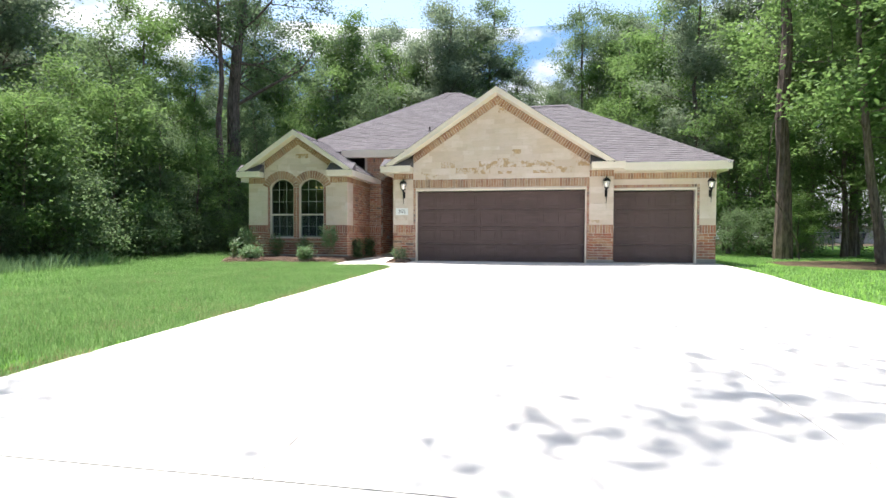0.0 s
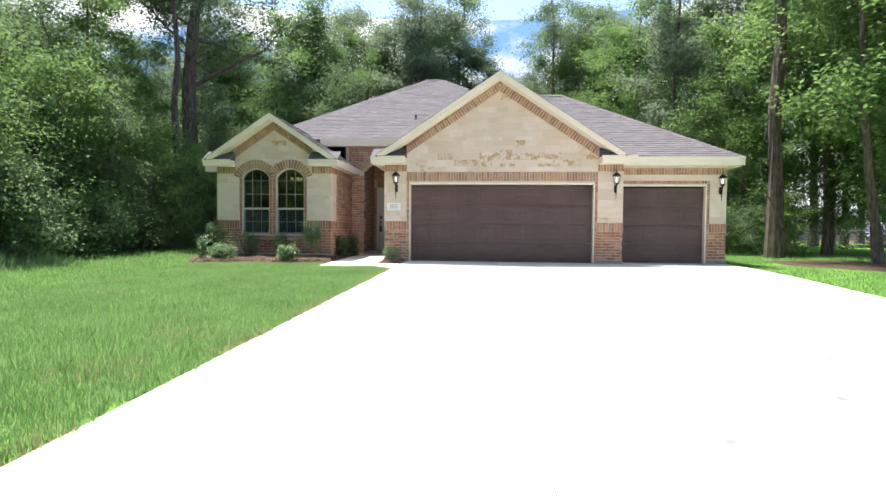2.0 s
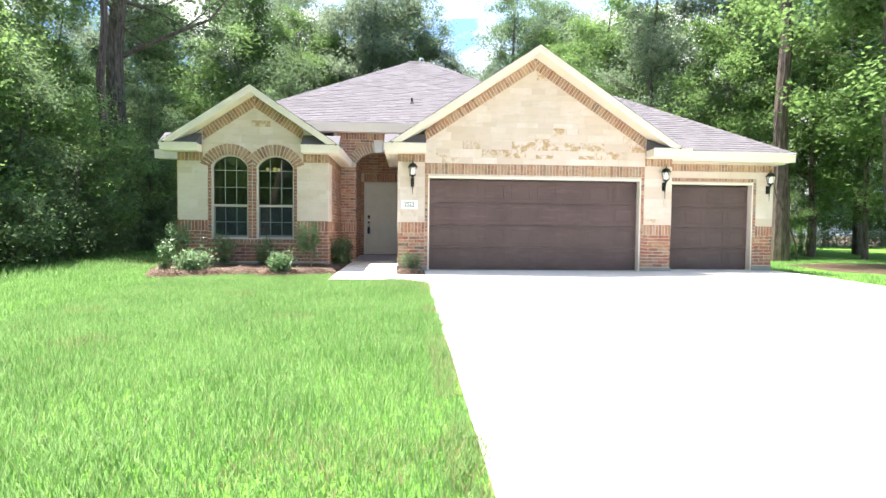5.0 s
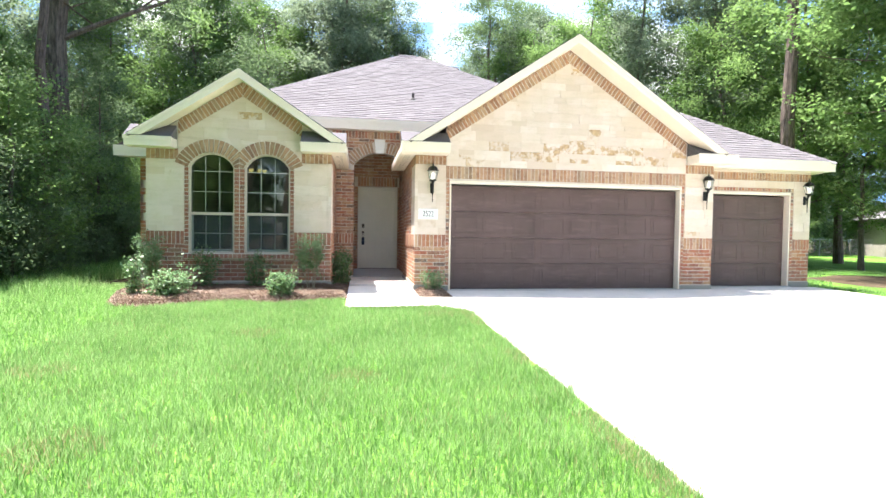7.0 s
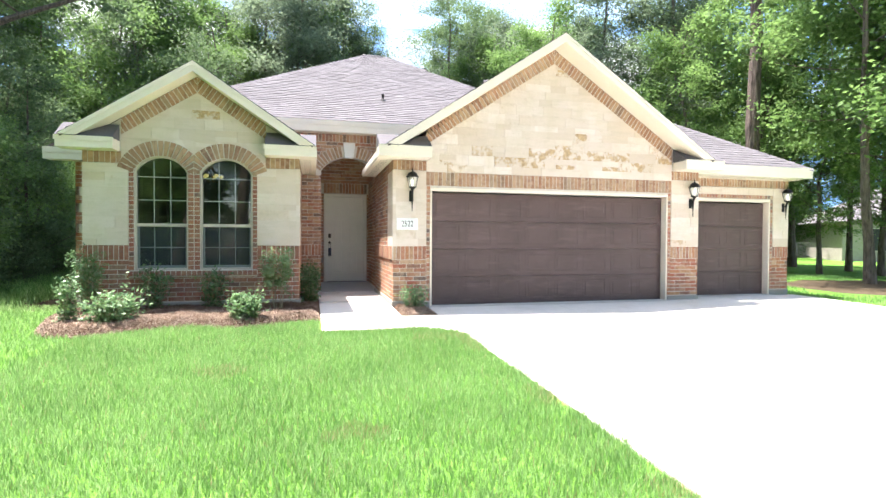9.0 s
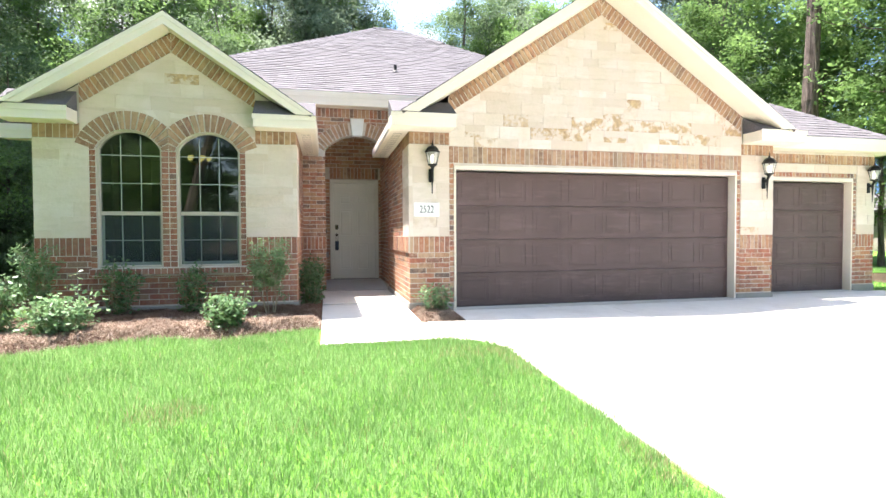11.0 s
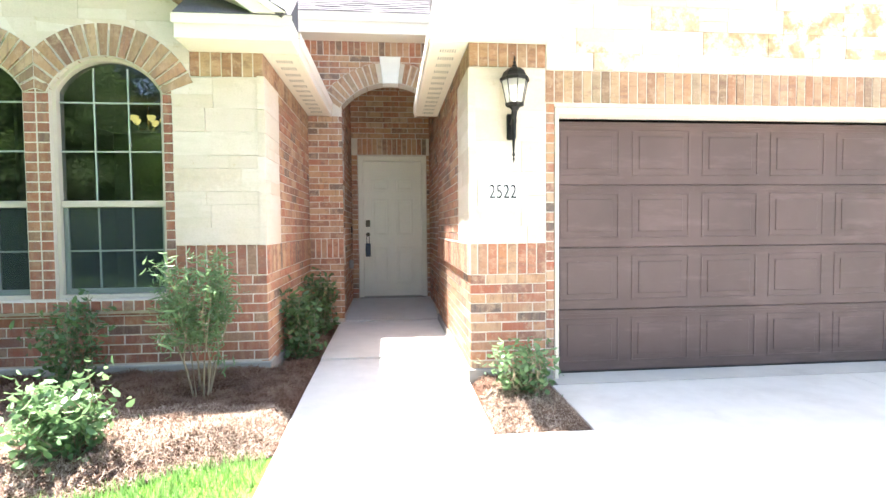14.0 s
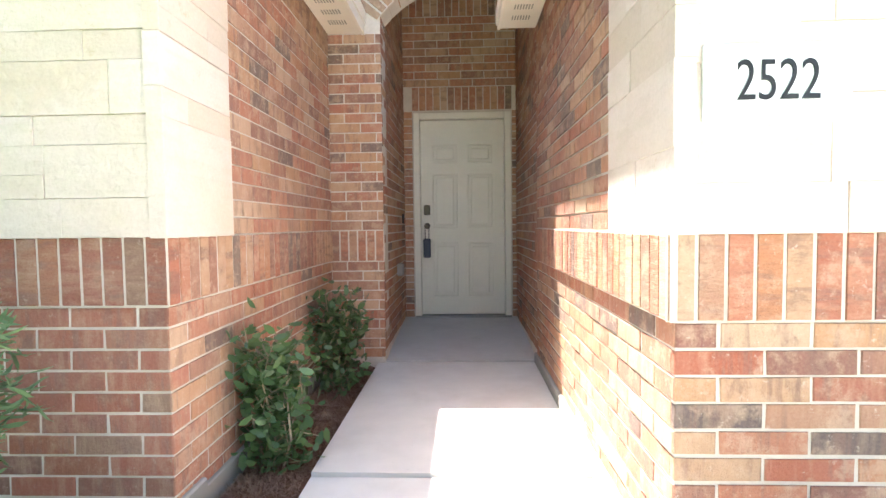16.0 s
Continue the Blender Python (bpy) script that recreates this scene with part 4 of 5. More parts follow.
pipe = tagged(empty("vent_pipe", Matrix.Translation((-1.96, 18.98, fz(18.98)))), "short dark vent pipe on the roof", "vent pipe")
part("pipe", lathe(bmesh.new(), [(0.09, -0.02), (0.05, 0.03), (0.035, 0.05), (0.035, 0.16), (0.02, 0.17)], 10), BLACK, pipe)


# ---- doors ----
def garage_door(name, x0, x1, y, top, cols, label):
    holder = tagged(empty(name, Matrix.Translation((0, y, 0))), label, "garage door", kind="structure")
    h = (top - 0.02) / 4
    for row in range(4):
        z0, z1 = 0.012 + row * h, 0.012 + (row + 1) * h - 0.003
        bm = boxed(x0, x1, 0, 0.045, z0, z1, bevel=0.006)
        w = (x1 - x0) / cols
        for c in range(cols):
            a, b = x0 + c * w + 0.055, x0 + (c + 1) * w - 0.055
            p, q = z0 + 0.075, z1 - 0.065
            for u0, u1, v0, v1 in ((a, b, p, p + 0.016), (a, b, q - 0.016, q), (a, a + 0.016, p + 0.017, q - 0.017), (b - 0.016, b, p + 0.017, q - 0.017)):
                box(bm, u0, u1, -0.005, 0.004, v0, v1, bevel=0.003)
            box(bm, a + 0.06, b - 0.06, -0.0055, 0.004, p + 0.055, q - 0.055, bevel=0.004)
        for k in (0.02, 0.036):
            box(bm, x0 + 0.01, x1 - 0.01, -0.005, 0.004, z1 - k - 0.006, z1 - k)
        part("section", bm, GARAGE, holder)
    part("bottom_seal", boxed(x0, x1, -0.004, 0.04, -0.012, 0.011), INK, holder, "black rubber seal")
    return holder


def casing(wall, x0, x1, top, depth, w=0.034, lip=0.006):
    """Painted jambs and head in an opening; outer corners at x0, x1, top."""
    for nm, a in (("jamb", (x0 + 0.004, x0 + w, -lip, depth, -0.01, top - 0.004)), ("jamb", (x1 - w, x1 - 0.004, -lip, depth, -0.01, top - 0.004)), ("head", (x0 + w + 0.001, x1 - w - 0.001, -lip, depth, top - w - 0.02, top - 0.004))):
        part(nm, boxed(*a, bevel=0.003), TRIM, wall, "cream painted door frame")


casing(wall_garage, OPL, OPR, OPT, 0.19)
casing(wall_bay, 4.24, SOR, SOT, 0.19)
garage_door("door_2", OPL + 0.04, OPR - 0.04, 15.22, 2.12, 8, "closed brown double garage door with raised panels")
garage_door("door_3", 4.27, SOR - 0.04, 15.70, 2.11, 4, "closed brown single garage door with raised panels")
for x0, x1, y0, y1 in ((OPL - 0.02, OPR + 0.004, 14.922, 15.235), (3.475, SOR + 0.02, 15.422, 15.72)):
    tagged(mesh_object("threshold", boxed(x0, x1, y0, y1, -0.1, 0.003, bevel=0.003), SILLS), "stained concrete sill below the garage door", "threshold", kind="structure")

door = tagged(empty("door_1", Matrix.Translation((0, DY, 0.13))), "closed grey-beige six-panel front door", "door", kind="structure")
fx0, fx1 = DX0 + 0.004, DX1 - 0.004
for a in ((fx0, fx0 + 0.07, -0.012, 0.1, -0.02, DT - 0.135), (fx1 - 0.07, fx1, -0.012, 0.1, -0.02, DT - 0.135), (fx0 + 0.071, fx1 - 0.071, -0.012, 0.1, DT - 0.205, DT - 0.135)):
    part("frame", boxed(*a, bevel=0.006), DOORPAINT, door)
sx0, sx1, sz1 = fx0 + 0.073, fx1 - 0.073, DT - 0.209
part("slab", boxed(sx0, sx1, 0.045, 0.09, 0.02, sz1, bevel=0.003), DOORPAINT, door)
part("threshold", boxed(fx0, fx1, -0.04, 0.1, -0.035, 0.012, bevel=0.005), FOUNDATION, door, "grey metal threshold")
wd = (sx1 - sx0)
for z0, z1 in ((0.22, 0.82), (0.98, 1.58), (1.70, 1.90)):
    for a in (sx0 + wd * 0.14, sx0 + wd * 0.56):
        b = a + wd * 0.30
        bm = bmesh.new()
        for u0, u1, v0, v1 in ((a, b, z0, z0 + 0.014), (a, b, z1 - 0.014, z1), (a, a + 0.014, z0 + 0.015, z1 - 0.015), (b - 0.014, b, z0 + 0.015, z1 - 0.015)):
            box(bm, u0, u1, 0.028, 0.046, v0, v1, bevel=0.004)
        box(bm, a + 0.04, b - 0.04, 0.030, 0.046, z0 + 0.04, z1 - 0.04, bevel=0.007)
        part("panel", bm, DOORPAINT, door)
hx = sx0 + 0.065
part("deadbolt", boxed(hx - 0.035, hx + 0.035, 0.02, 0.05, 1.13, 1.24, bevel=0.008), CHROME, door, "dark metal keypad deadbolt")
bm = lathe(bmesh.new(), [(0.033, 0.0), (0.033, 0.008), (0.014, 0.014), (0.014, 0.03), (0.03, 0.04), (0.032, 0.055), (0.02, 0.068)], 14)
bmesh.ops.rotate(bm, verts=bm.verts, cent=(0, 0, 0), matrix=Matrix.Rotation(radians(90), 3, "X"))
bmesh.ops.translate(bm, verts=bm.verts, vec=(hx, 0.045, 1.01))
part("knob", bm, CHROME, door, "dark metal door knob")
lockbox = tagged(empty("key_lockbox", Matrix.Translation((hx, DY - 0.02, 0.13))), "dark blue-black key lockbox hanging from the door knob", "lockbox")
bm = tube(bmesh.new(), [Vector((-0.02, 0, 0.86)), Vector((-0.022, 0, 0.98)), Vector((0, 0, 1.025)), Vector((0.022, 0, 0.98)), Vector((0.02, 0, 0.86))], [0.005] * 5, 6)
part("shackle", bm, CHROME, lockbox, "steel shackle")
part("body", boxed(-0.04, 0.04, -0.028, 0.018, 0.66, 0.87, bevel=0.012), simple("lockbox_plastic", (0.03, 0.04, 0.07), 0.5), lockbox)
bell = tagged(empty("doorbell", Matrix.Translation((AL + 0.001, 19.05, 1.22))), "small dark doorbell on the brick", "doorbell")
part("plate", boxed(0.0, 0.018, -0.022, 0.022, -0.05, 0.05, bevel=0.004), INK, bell)
outlet = tagged(empty("outlet_cover", Matrix.Translation((AL + 0.001, 18.6, 0.72))), "grey weatherproof outlet cover on the brick", "outlet")
part("cover", boxed(0.0, 0.06, -0.045, 0.045, -0.06, 0.06, bevel=0.01), FOUNDATION, outlet)


# ---- windows ----
scr = Mat("insect_screen_mesh", 0.7)
scr.set("Base Color", (0.055, 0.07, 0.08, 1)), scr.set("Alpha", 0.36)
SCREEN = scr.m


def strip_frame(bm, outer, inner, y0, y1):
    n = len(outer)
    vs = [[bm.verts.new((p[0], y, p[1])) for p in ring_] for ring_, y in ((outer, y0), (inner, y0), (outer, y1), (inner, y1))]
    for i in range(n):
        j = (i + 1) % n
        bm.faces.new((vs[0][i], vs[0][j], vs[1][j], vs[1][i]))
        bm.faces.new((vs[1][i], vs[1][j], vs[3][j], vs[3][i]))
        bm.faces.new((vs[2][j], vs[2][i], vs[3][i], vs[3][j]))
        bm.faces.new((vs[0][j], vs[0][i], vs[2][i], vs[2][j]))


def window(name, x0, x1, label):
    holder = tagged(empty(name, Matrix.Translation((0, WYF + 0.075, 0))), label, "window", kind="structure")
    mid = 1.456
    out = arched(x0 + 0.003, x1 - 0.003, SILL + 0.003, SPRING, RISE - 0.003, n=16)[0]
    inn = arched(x0 + 0.030, x1 - 0.030, SILL + 0.034, SPRING - 0.008, RISE - 0.021, n=16)[0]
    bm = bmesh.new()
    strip_frame(bm, out, inn, -0.03, 0.06)
    bmesh.ops.recalc_face_normals(bm, faces=bm.faces[:])
    part("window_frame", bm, VINYL, holder)
    part("meeting_rail", boxed(x0 + 0.031, x1 - 0.031, -0.008, 0.045, mid - 0.028, mid + 0.024, bevel=0.004), VINYL, holder)
    a, b = x0 + 0.031, x1 - 0.031
    for q in ((a, a + 0.03, 0.012, 0.04, SILL + 0.036, mid - 0.03), (b - 0.03, b, 0.012, 0.04, SILL + 0.036, mid - 0.03), (a + 0.031, b - 0.031, 0.012, 0.04, SILL + 0.036, SILL + 0.08)):
        part("sash", boxed(*q, bevel=0.003), GRILLE, holder)
    ap = arched(x0 + 0.032, x1 - 0.032, SILL + 0.036, SPRING - 0.009, RISE - 0.022, n=16)[0]
    up, lowp = clip(ap, 0, -1, -(mid + 0.026)), rect(a, b, SILL + 0.036, mid - 0.03)
    for q, y in ((up, 0.020), (lowp, 0.034)):
        bm = bmesh.new()
        bm.faces.new([bm.verts.new((u, y, v)) for u, v in q])
        g = part("pane", bm, GLASS, holder, "dark reflecting glass")
        g.visible_shadow = False
    bm = bmesh.new()
    bm.faces.new([bm.verts.new((u, 0.008, v)) for u, v in rect(a, b, SILL + 0.036, mid - 0.03)])
    s = part("insect_screen", bm, SCREEN, holder, "grey insect screen")
    s.visible_shadow = False
    w = (b - a) / 3
    for k in (1, 2):
        x = a + k * w
        hgt = SPRING + RISE - 0.055 - 0.025
        part("muntin", boxed(x - 0.006, x + 0.006, 0.006, 0.016, mid + 0.026, hgt, bevel=0.002), GRILLE, holder)
        part("muntin", boxed(x - 0.006, x + 0.006, 0.022, 0.031, SILL + 0.082, mid - 0.031), GRILLE, holder)
    for z in (1.877, 2.268):
        part("muntin", boxed(a, b, 0.004, 0.018, z - 0.006, z + 0.006), GRILLE, holder)
    part("muntin", boxed(a + 0.032, b - 0.032, 0.020, 0.032, 1.066, 1.080), GRILLE, holder)
    return holder


window("window_1", *W1, "arched vinyl window with muntins and dark reflecting glass")
window("window_2", *W2, "arched vinyl window with muntins, lit chandelier behind")
# the room behind the windows
for nm, q in (("wall_room_left", (-7.12, -7.08, 15.66, 19.4, 0, 2.78)), ("wall_room_right", (-4.18, -4.14, 15.66, 19.4, 0, 2.78)), ("wall_room_back", (-7.08, -4.18, 19.4, 19.44, 0, 2.78)), ("floor_room", (-7.08, -4.18, 15.66, 19.4, -0.02, 0.12)), ("ceiling_room", (-7.08, -4.18, 15.64, 19.4, 2.72, 2.77))):
    tagged(mesh_object(nm, boxed(*q), ROOM), "plain beige surface of the dim front room", "room surface", kind="structure")
ch = tagged(empty("chandelier", Matrix.Translation((-5.72, 17.46, 2.49))), "brass chandelier with glowing amber glass shades", "chandelier")
part("stem", tube(bmesh.new(), [Vector((0, 0, 0.28)), Vector((0, 0, 0.0)), Vector((0, 0, -0.12))], [0.012, 0.02, 0.012], 8), BRASS, ch)
for i in range(5):
    an = 2 * math.pi * i / 5 + 0.3
    d = Vector((math.cos(an), math.sin(an), 0))
    part("arm", tube(bmesh.new(), [Vector((0, 0, -0.08)), d * 0.12 + Vector((0, 0, -0.12)), d * 0.22 + Vector((0, 0, -0.02))], [0.008] * 3, 6), BRASS, ch)
    part("shade", lathe(bmesh.new(), [(0.02, -0.01), (0.05, 0.02), (0.065, 0.08), (0.06, 0.085)], 12, tuple(d * 0.22)), WARM, ch, "glowing amber glass shade")


ch.scale = (0.74, 0.74, 0.74)


# ---- lanterns and house number ----
def lantern(m):
    th = tagged(empty("wall_lantern", m), "black cast wall lantern with clear glass and a tail finial", "lantern", "lanterns on the garage front")
    part("backplate", boxed(-0.045, 0.045, -0.03, 0.0, -0.20, 0.04, bevel=0.012), BLACK, th)
    part("arm", tube(bmesh.new(), [Vector((0, -0.02, -0.06)), Vector((0, -0.10, -0.03)), Vector((0, -0.15, 0.06))], [0.022, 0.026, 0.03], 8), BLACK, th)
    part("tail", lathe(bmesh.new(), [(0.002, -0.44), (0.010, -0.41), (0.004, -0.385), (0.016, -0.37), (0.007, -0.35), (0.014, -0.25), (0.022, -0.12), (0.03, -0.05)], 8, (0, -0.105, 0.02)), BLACK, th)
    c = (0, -0.15, 0)
    part("base", lathe(bmesh.new(), [(0.028, 0.04), (0.05, 0.07), (0.085, 0.085), (0.088, 0.105), (0.07, 0.11)], 8, c), BLACK, th)
    part("roof", lathe(bmesh.new(), [(0.135, 0.305), (0.138, 0.325), (0.118, 0.345), (0.10, 0.385), (0.065, 0.415), (0.022, 0.43), (0.022, 0.45), (0.010, 0.455), (0.016, 0.475), (0.005, 0.49), (0.010, 0.505), (0.002, 0.535)], 8, c), BLACK, th)
    for i in range(8):
        an = 2 * math.pi * i / 8
        p, q = Vector((0.078 * math.cos(an), -0.15 + 0.078 * math.sin(an), 0.10)), Vector((0.122 * math.cos(an), -0.15 + 0.122 * math.sin(an), 0.312))
        part("rib", tube(bmesh.new(), [p, q], [0.005, 0.005], 4), BLACK, th)
    bm = bmesh.new()
    ra = [bm.verts.new((0.074 * math.cos(2 * math.pi * i / 8), -0.15 + 0.074 * math.sin(2 * math.pi * i / 8), 0.108)) for i in range(8)]
    rb = [bm.verts.new((0.118 * math.cos(2 * math.pi * i / 8), -0.15 + 0.118 * math.sin(2 * math.pi * i / 8), 0.308)) for i in range(8)]
    for i in range(8):
        bm.faces.new((ra[i], ra[(i + 1) % 8], rb[(i + 1) % 8], rb[i]))
    g = part("glass", bm, LAMPGLASS, th, "clear lantern glass")
    g.visible_shadow = False
    part("bulb", lathe(bmesh.new(), [(0.014, 0.11), (0.014, 0.16), (0.028, 0.20), (0.03, 0.235), (0.018, 0.265), (0.004, 0.275)], 10, c), BULB, th, "glowing white bulb")
    return th


first = lantern(pose(-1.955, 15.058, 2.09))
first.scale = (0.84, 0.84, 0.84)
copy_thing(first, pose(4.0, 15.058, 2.08))
copy_thing(first, pose(6.93, 15.538, 2.08))

plaque = tagged(empty("house_number_plaque", Matrix.Translation((-2.025, 15.045, 1.512))), "white house number plaque with black numerals on limestone", "house number")
part("plate", boxed(-0.195, 0.195, 0.0, 0.02, -0.105, 0.105, bevel=0.004), WHITE, plaque)
for i, char in enumerate("2522"):
    cur = bpy.data.curves.new("numeral", "FONT")
    cur.body, cur.size, cur.extrude, cur.align_x, cur.align_y = char, 0.155, 0.002, "CENTER", "CENTER"
    cur.offset = -0.0006
    tmp = bpy.data.objects.new("tmp", cur)
    data = bpy.data.meshes.new_from_object(tmp)
    bpy.data.objects.remove(tmp)
    num = mesh_object("numeral", data, INK, plaque, "black numeral " + char)
    num.matrix_basis = Matrix.Translation((0.0565 * (i - 1.5), -0.003, 0)) @ pose(0, 0, 0, 90) @ Matrix.Diagonal((0.72, 1.0, 1, 1))


# ---- planting ----
def fast_mesh(name, verts, faces_per, material):
    """A mesh of equal n-gons from an array of corner points (count * n, 3)."""
    n = faces_per
    verts = np.asarray(verts, dtype=np.float32).reshape(-1, 3)
    k = len(verts) // n
    me = bpy.data.meshes.new(name)
    me.vertices.add(len(verts))
    me.vertices.foreach_set("co", verts.ravel())
    me.loops.add(len(verts))
    me.loops.foreach_set("vertex_index", np.arange(len(verts), dtype=np.int32))
    me.polygons.add(k)
    me.polygons.foreach_set("loop_start", np.arange(k, dtype=np.int32) * n)
    me.update(calc_edges=True)
    me.materials.append(material)
    return me


def leaves(centres, length, width, rs, droop=0.0, up=0.35):
    """Rhombic leaves at the given centres, turned at random, as corner points."""
    n = len(centres)
    d = rs.normal(size=(n, 3))
    d[:, 2] = d[:, 2] * 0.6 - droop
    d /= np.linalg.norm(d, axis=1, keepdims=True)
    nn = rs.normal(size=(n, 3)) + np.array((0, 0, up * 3))
    s = np.cross(d, nn)
    s /= np.linalg.norm(s, axis=1, keepdims=True) + 1e-6
    k = rs.uniform(0.65, 1.3, (n, 1))
    l, w = length * k, width * k
    return np.stack((centres - d * l / 2, centres + s * w / 2, centres + d * l / 2, centres - s * w / 2), axis=1)


def broad_leaves(centres, length, width, rs, up=0.5):
    """Pointed oval leaves, six corners each, gently cupped."""
    q = leaves(centres, length, width, rs, -0.3, up)
    a, r, b, l = q[:, 0], q[:, 1], q[:, 2], q[:, 3]
    d, s = b - a, r - l
    n = np.cross(d, s)
    n *= (0.10 * length / (np.linalg.norm(n, axis=1, keepdims=True) + 1e-9))
    return np.stack((a, a + d * 0.3 + s * 0.48 + n, a + d * 0.68 + s * 0.40 + n, b, a + d * 0.68 - s * 0.40 + n, a + d * 0.3 - s * 0.48 + n), axis=1)


def limb(bm, p, d, length, r, rs, depth, tips, bend=0.25, seg=5):
    pts, rad = [p.copy()], [r]
    q, dd = p.copy(), d.normalized()
    n = 4
    for i in range(n):
        dd = (dd + Vector(rs.normal(size=3)) * bend * 0.5 + Vector((0, 0, 0.06))).normalized()
        q = q + dd * (length / n)
        pts.append(q.copy()), rad.append(r * (1 - 0.75 * (i + 1) / n))
    tube(bm, pts, rad, seg)
    tips.extend(pts[3:] if depth else pts[2:])
    if depth:
        for i in range(3):
            k = 1 + (i % 3)
            nd = (dd + Vector(rs.normal(size=3)) * 0.8).normalized()
            limb(bm, pts[k], nd, length * 0.58, rad[k] * 0.6, rs, depth - 1, tips, bend, 4 if depth > 1 else 3)


def tree(name, seed, h, r, bare, spread, n_leaf, leaf, mat, bark, label, lean=0.0, size=(0.17, 0.092), nl=15, bough=0.9):
    """A tapered trunk, forking limbs, and leaf sprays gathered in flat uneven clumps at the twigs, with gaps between."""
    rs = np.random.RandomState(seed)
    th = tagged(empty(name), label, "tree")
    bm = bmesh.new()
    pts, rad = [], []
    for i in range(9):
        t = i / 8
        wob = 0.012 * h * t
        pts.append(Vector((lean * h * t + wob * rs.normal(), wob * rs.normal(), h * 0.94 * t - 0.15)))
        rad.append(r * (1.25 if i == 0 else (1 - 0.82 * t)))
    tube(bm, pts, rad, 9)
    tips = []
    for i in range(nl):
        t = bare + (0.97 - bare) * (i + rs.uniform(0, 0.9)) / nl
        k = min(7, int(t * 8))
        p = pts[k].lerp(pts[k + 1], t * 8 - k)
        an = i * 2.4 + rs.uniform(-0.5, 0.5)
        ln = bough * spread * (1.05 - 0.42 * ((t - bare) / (1 - bare)) ** 1.8) * rs.uniform(0.6, 1.2)
        limb(bm, p, Vector((math.cos(an), math.sin(an), rs.uniform(0.1, 0.6))), ln, max(0.02, r * 0.35 * (1.1 - t)), rs, 2, tips)
    part("trunk", bm, bark, th, "rough grey-brown bark")
    tips += [pts[-1], pts[-2]]
    c = np.array([tuple(p) for p in tips])
    c = c[rs.rand(len(c)) < 0.85]
    per = max(1, n_leaf // len(c))
    blob = (0.14 + 0.17 * spread ** 0.5) * rs.uniform(0.6, 1.4, (len(c), 1))
    blob = np.repeat(blob, per, axis=0)
    tilt = np.repeat(rs.normal(size=(len(c), 2)) * 0.35, per, axis=0)
    off = rs.normal(size=(len(c) * per, 3)) * blob
    off[:, 2] = off[:, 2] * 0.38 + (off[:, :2] * tilt).sum(axis=1)
    cl = leaves(np.repeat(c, per, axis=0) + off, size[0], size[1], rs, up=0.55)
    mesh_object("crown", fast_mesh("crown", cl, 4, mat), None, th, leaf)
    return th


TREES = [
    tree("tree", 1, 21, 0.30, 0.38, 4.2, 27000, "dense green crown", LEAF_A, BARK, "tall broadleaf tree with a dark green crown at the wood's edge"),
    tree("tree", 2, 17, 0.20, 0.22, 3.4, 25000, "dense green crown", LEAF_B, BARK, "sunlit yellow-green broadleaf tree in the woods"),
    tree("tree", 3, 19, 0.26, 0.30, 3.9, 27000, "grey-green crown", LEAF_C, BARK, "grey-green oak tree in the woods behind the house"),
    tree("tree", 4, 24, 0.27, 0.62, 2.8, 9000, "thin high crown", LEAF_A, PINEBARK, "tall pine with a long bare trunk and high crown", size=(0.26, 0.06), nl=9),
    tree("tree", 5, 11, 0.12, 0.08, 2.6, 15000, "dense leafy crown to the ground", LEAF_A, BARK, "young leafy understorey tree with low branches", size=(0.14, 0.075)),
    tree("tree", 6, 9, 0.10, 0.05, 2.3, 14000, "dense leafy crown to the ground", LEAF_B, BARK, "bright green understorey tree with low branches", size=(0.14, 0.075)),
    tree("bush", 7, 3.4, 0.04, 0.03, 1.7, 8000, "dense leafy crown to the ground", LEAF_A, BARK, "dense dark green woodland bush", size=(0.13, 0.075)),
    tree("tree", 8, 25, 0.34, 0.50, 7.0, 25000, "high spreading crown", LEAF_A, BARK, "tall tree with a high spreading crown beside the drive", size=(0.13, 0.072), nl=9, bough=0.66),
    tree("tree", 9, 24, 0.46, 0.34, 5.2, 34000, "wide dark crown", LEAF_A, BARK, "great dark oak towering over the woods", 0.03, bough=0.9),
    tree("tree", 10, 13, 0.15, 0.36, 3.2, 12000, "light leafy crown", LEAF_B, BARK, "slender leaning tree on the side lawn", 0.14),
    tree("tree", 12, 25, 0.34, 0.5, 6.5, 25000, "high spreading crown", LEAF_A, BARK, "tall tree leaning over the drive", -0.25, size=(0.13, 0.072), nl=9, bough=0.66),
]
tr = random.Random(11)
# stretches where the wood stands lower and lets the sky in
LOW_WOODS = ((-17.0, 23.5, 4.0, 0.8), (-23.0, 30.0, 4.5, 0.75), (-16.5, 46.0, 4.0, 0.78))


def plant(kind, x, y, s=1.0, turn=None):
    z = zg(y) - 0.1
    m = pose(x, y, z, 0, 0, tr.uniform(0, 360) if turn is None else turn)
    ob = copy_thing(TREES[kind], m)
    if kind in (0, 1, 2):
        for cx, cy, r, f in LOW_WOODS:
            if (x - cx) ** 2 + (y - cy) ** 2 < r * r:
                s *= f
    ob.scale = (s, s, s * tr.uniform(0.92, 1.1))
    return ob


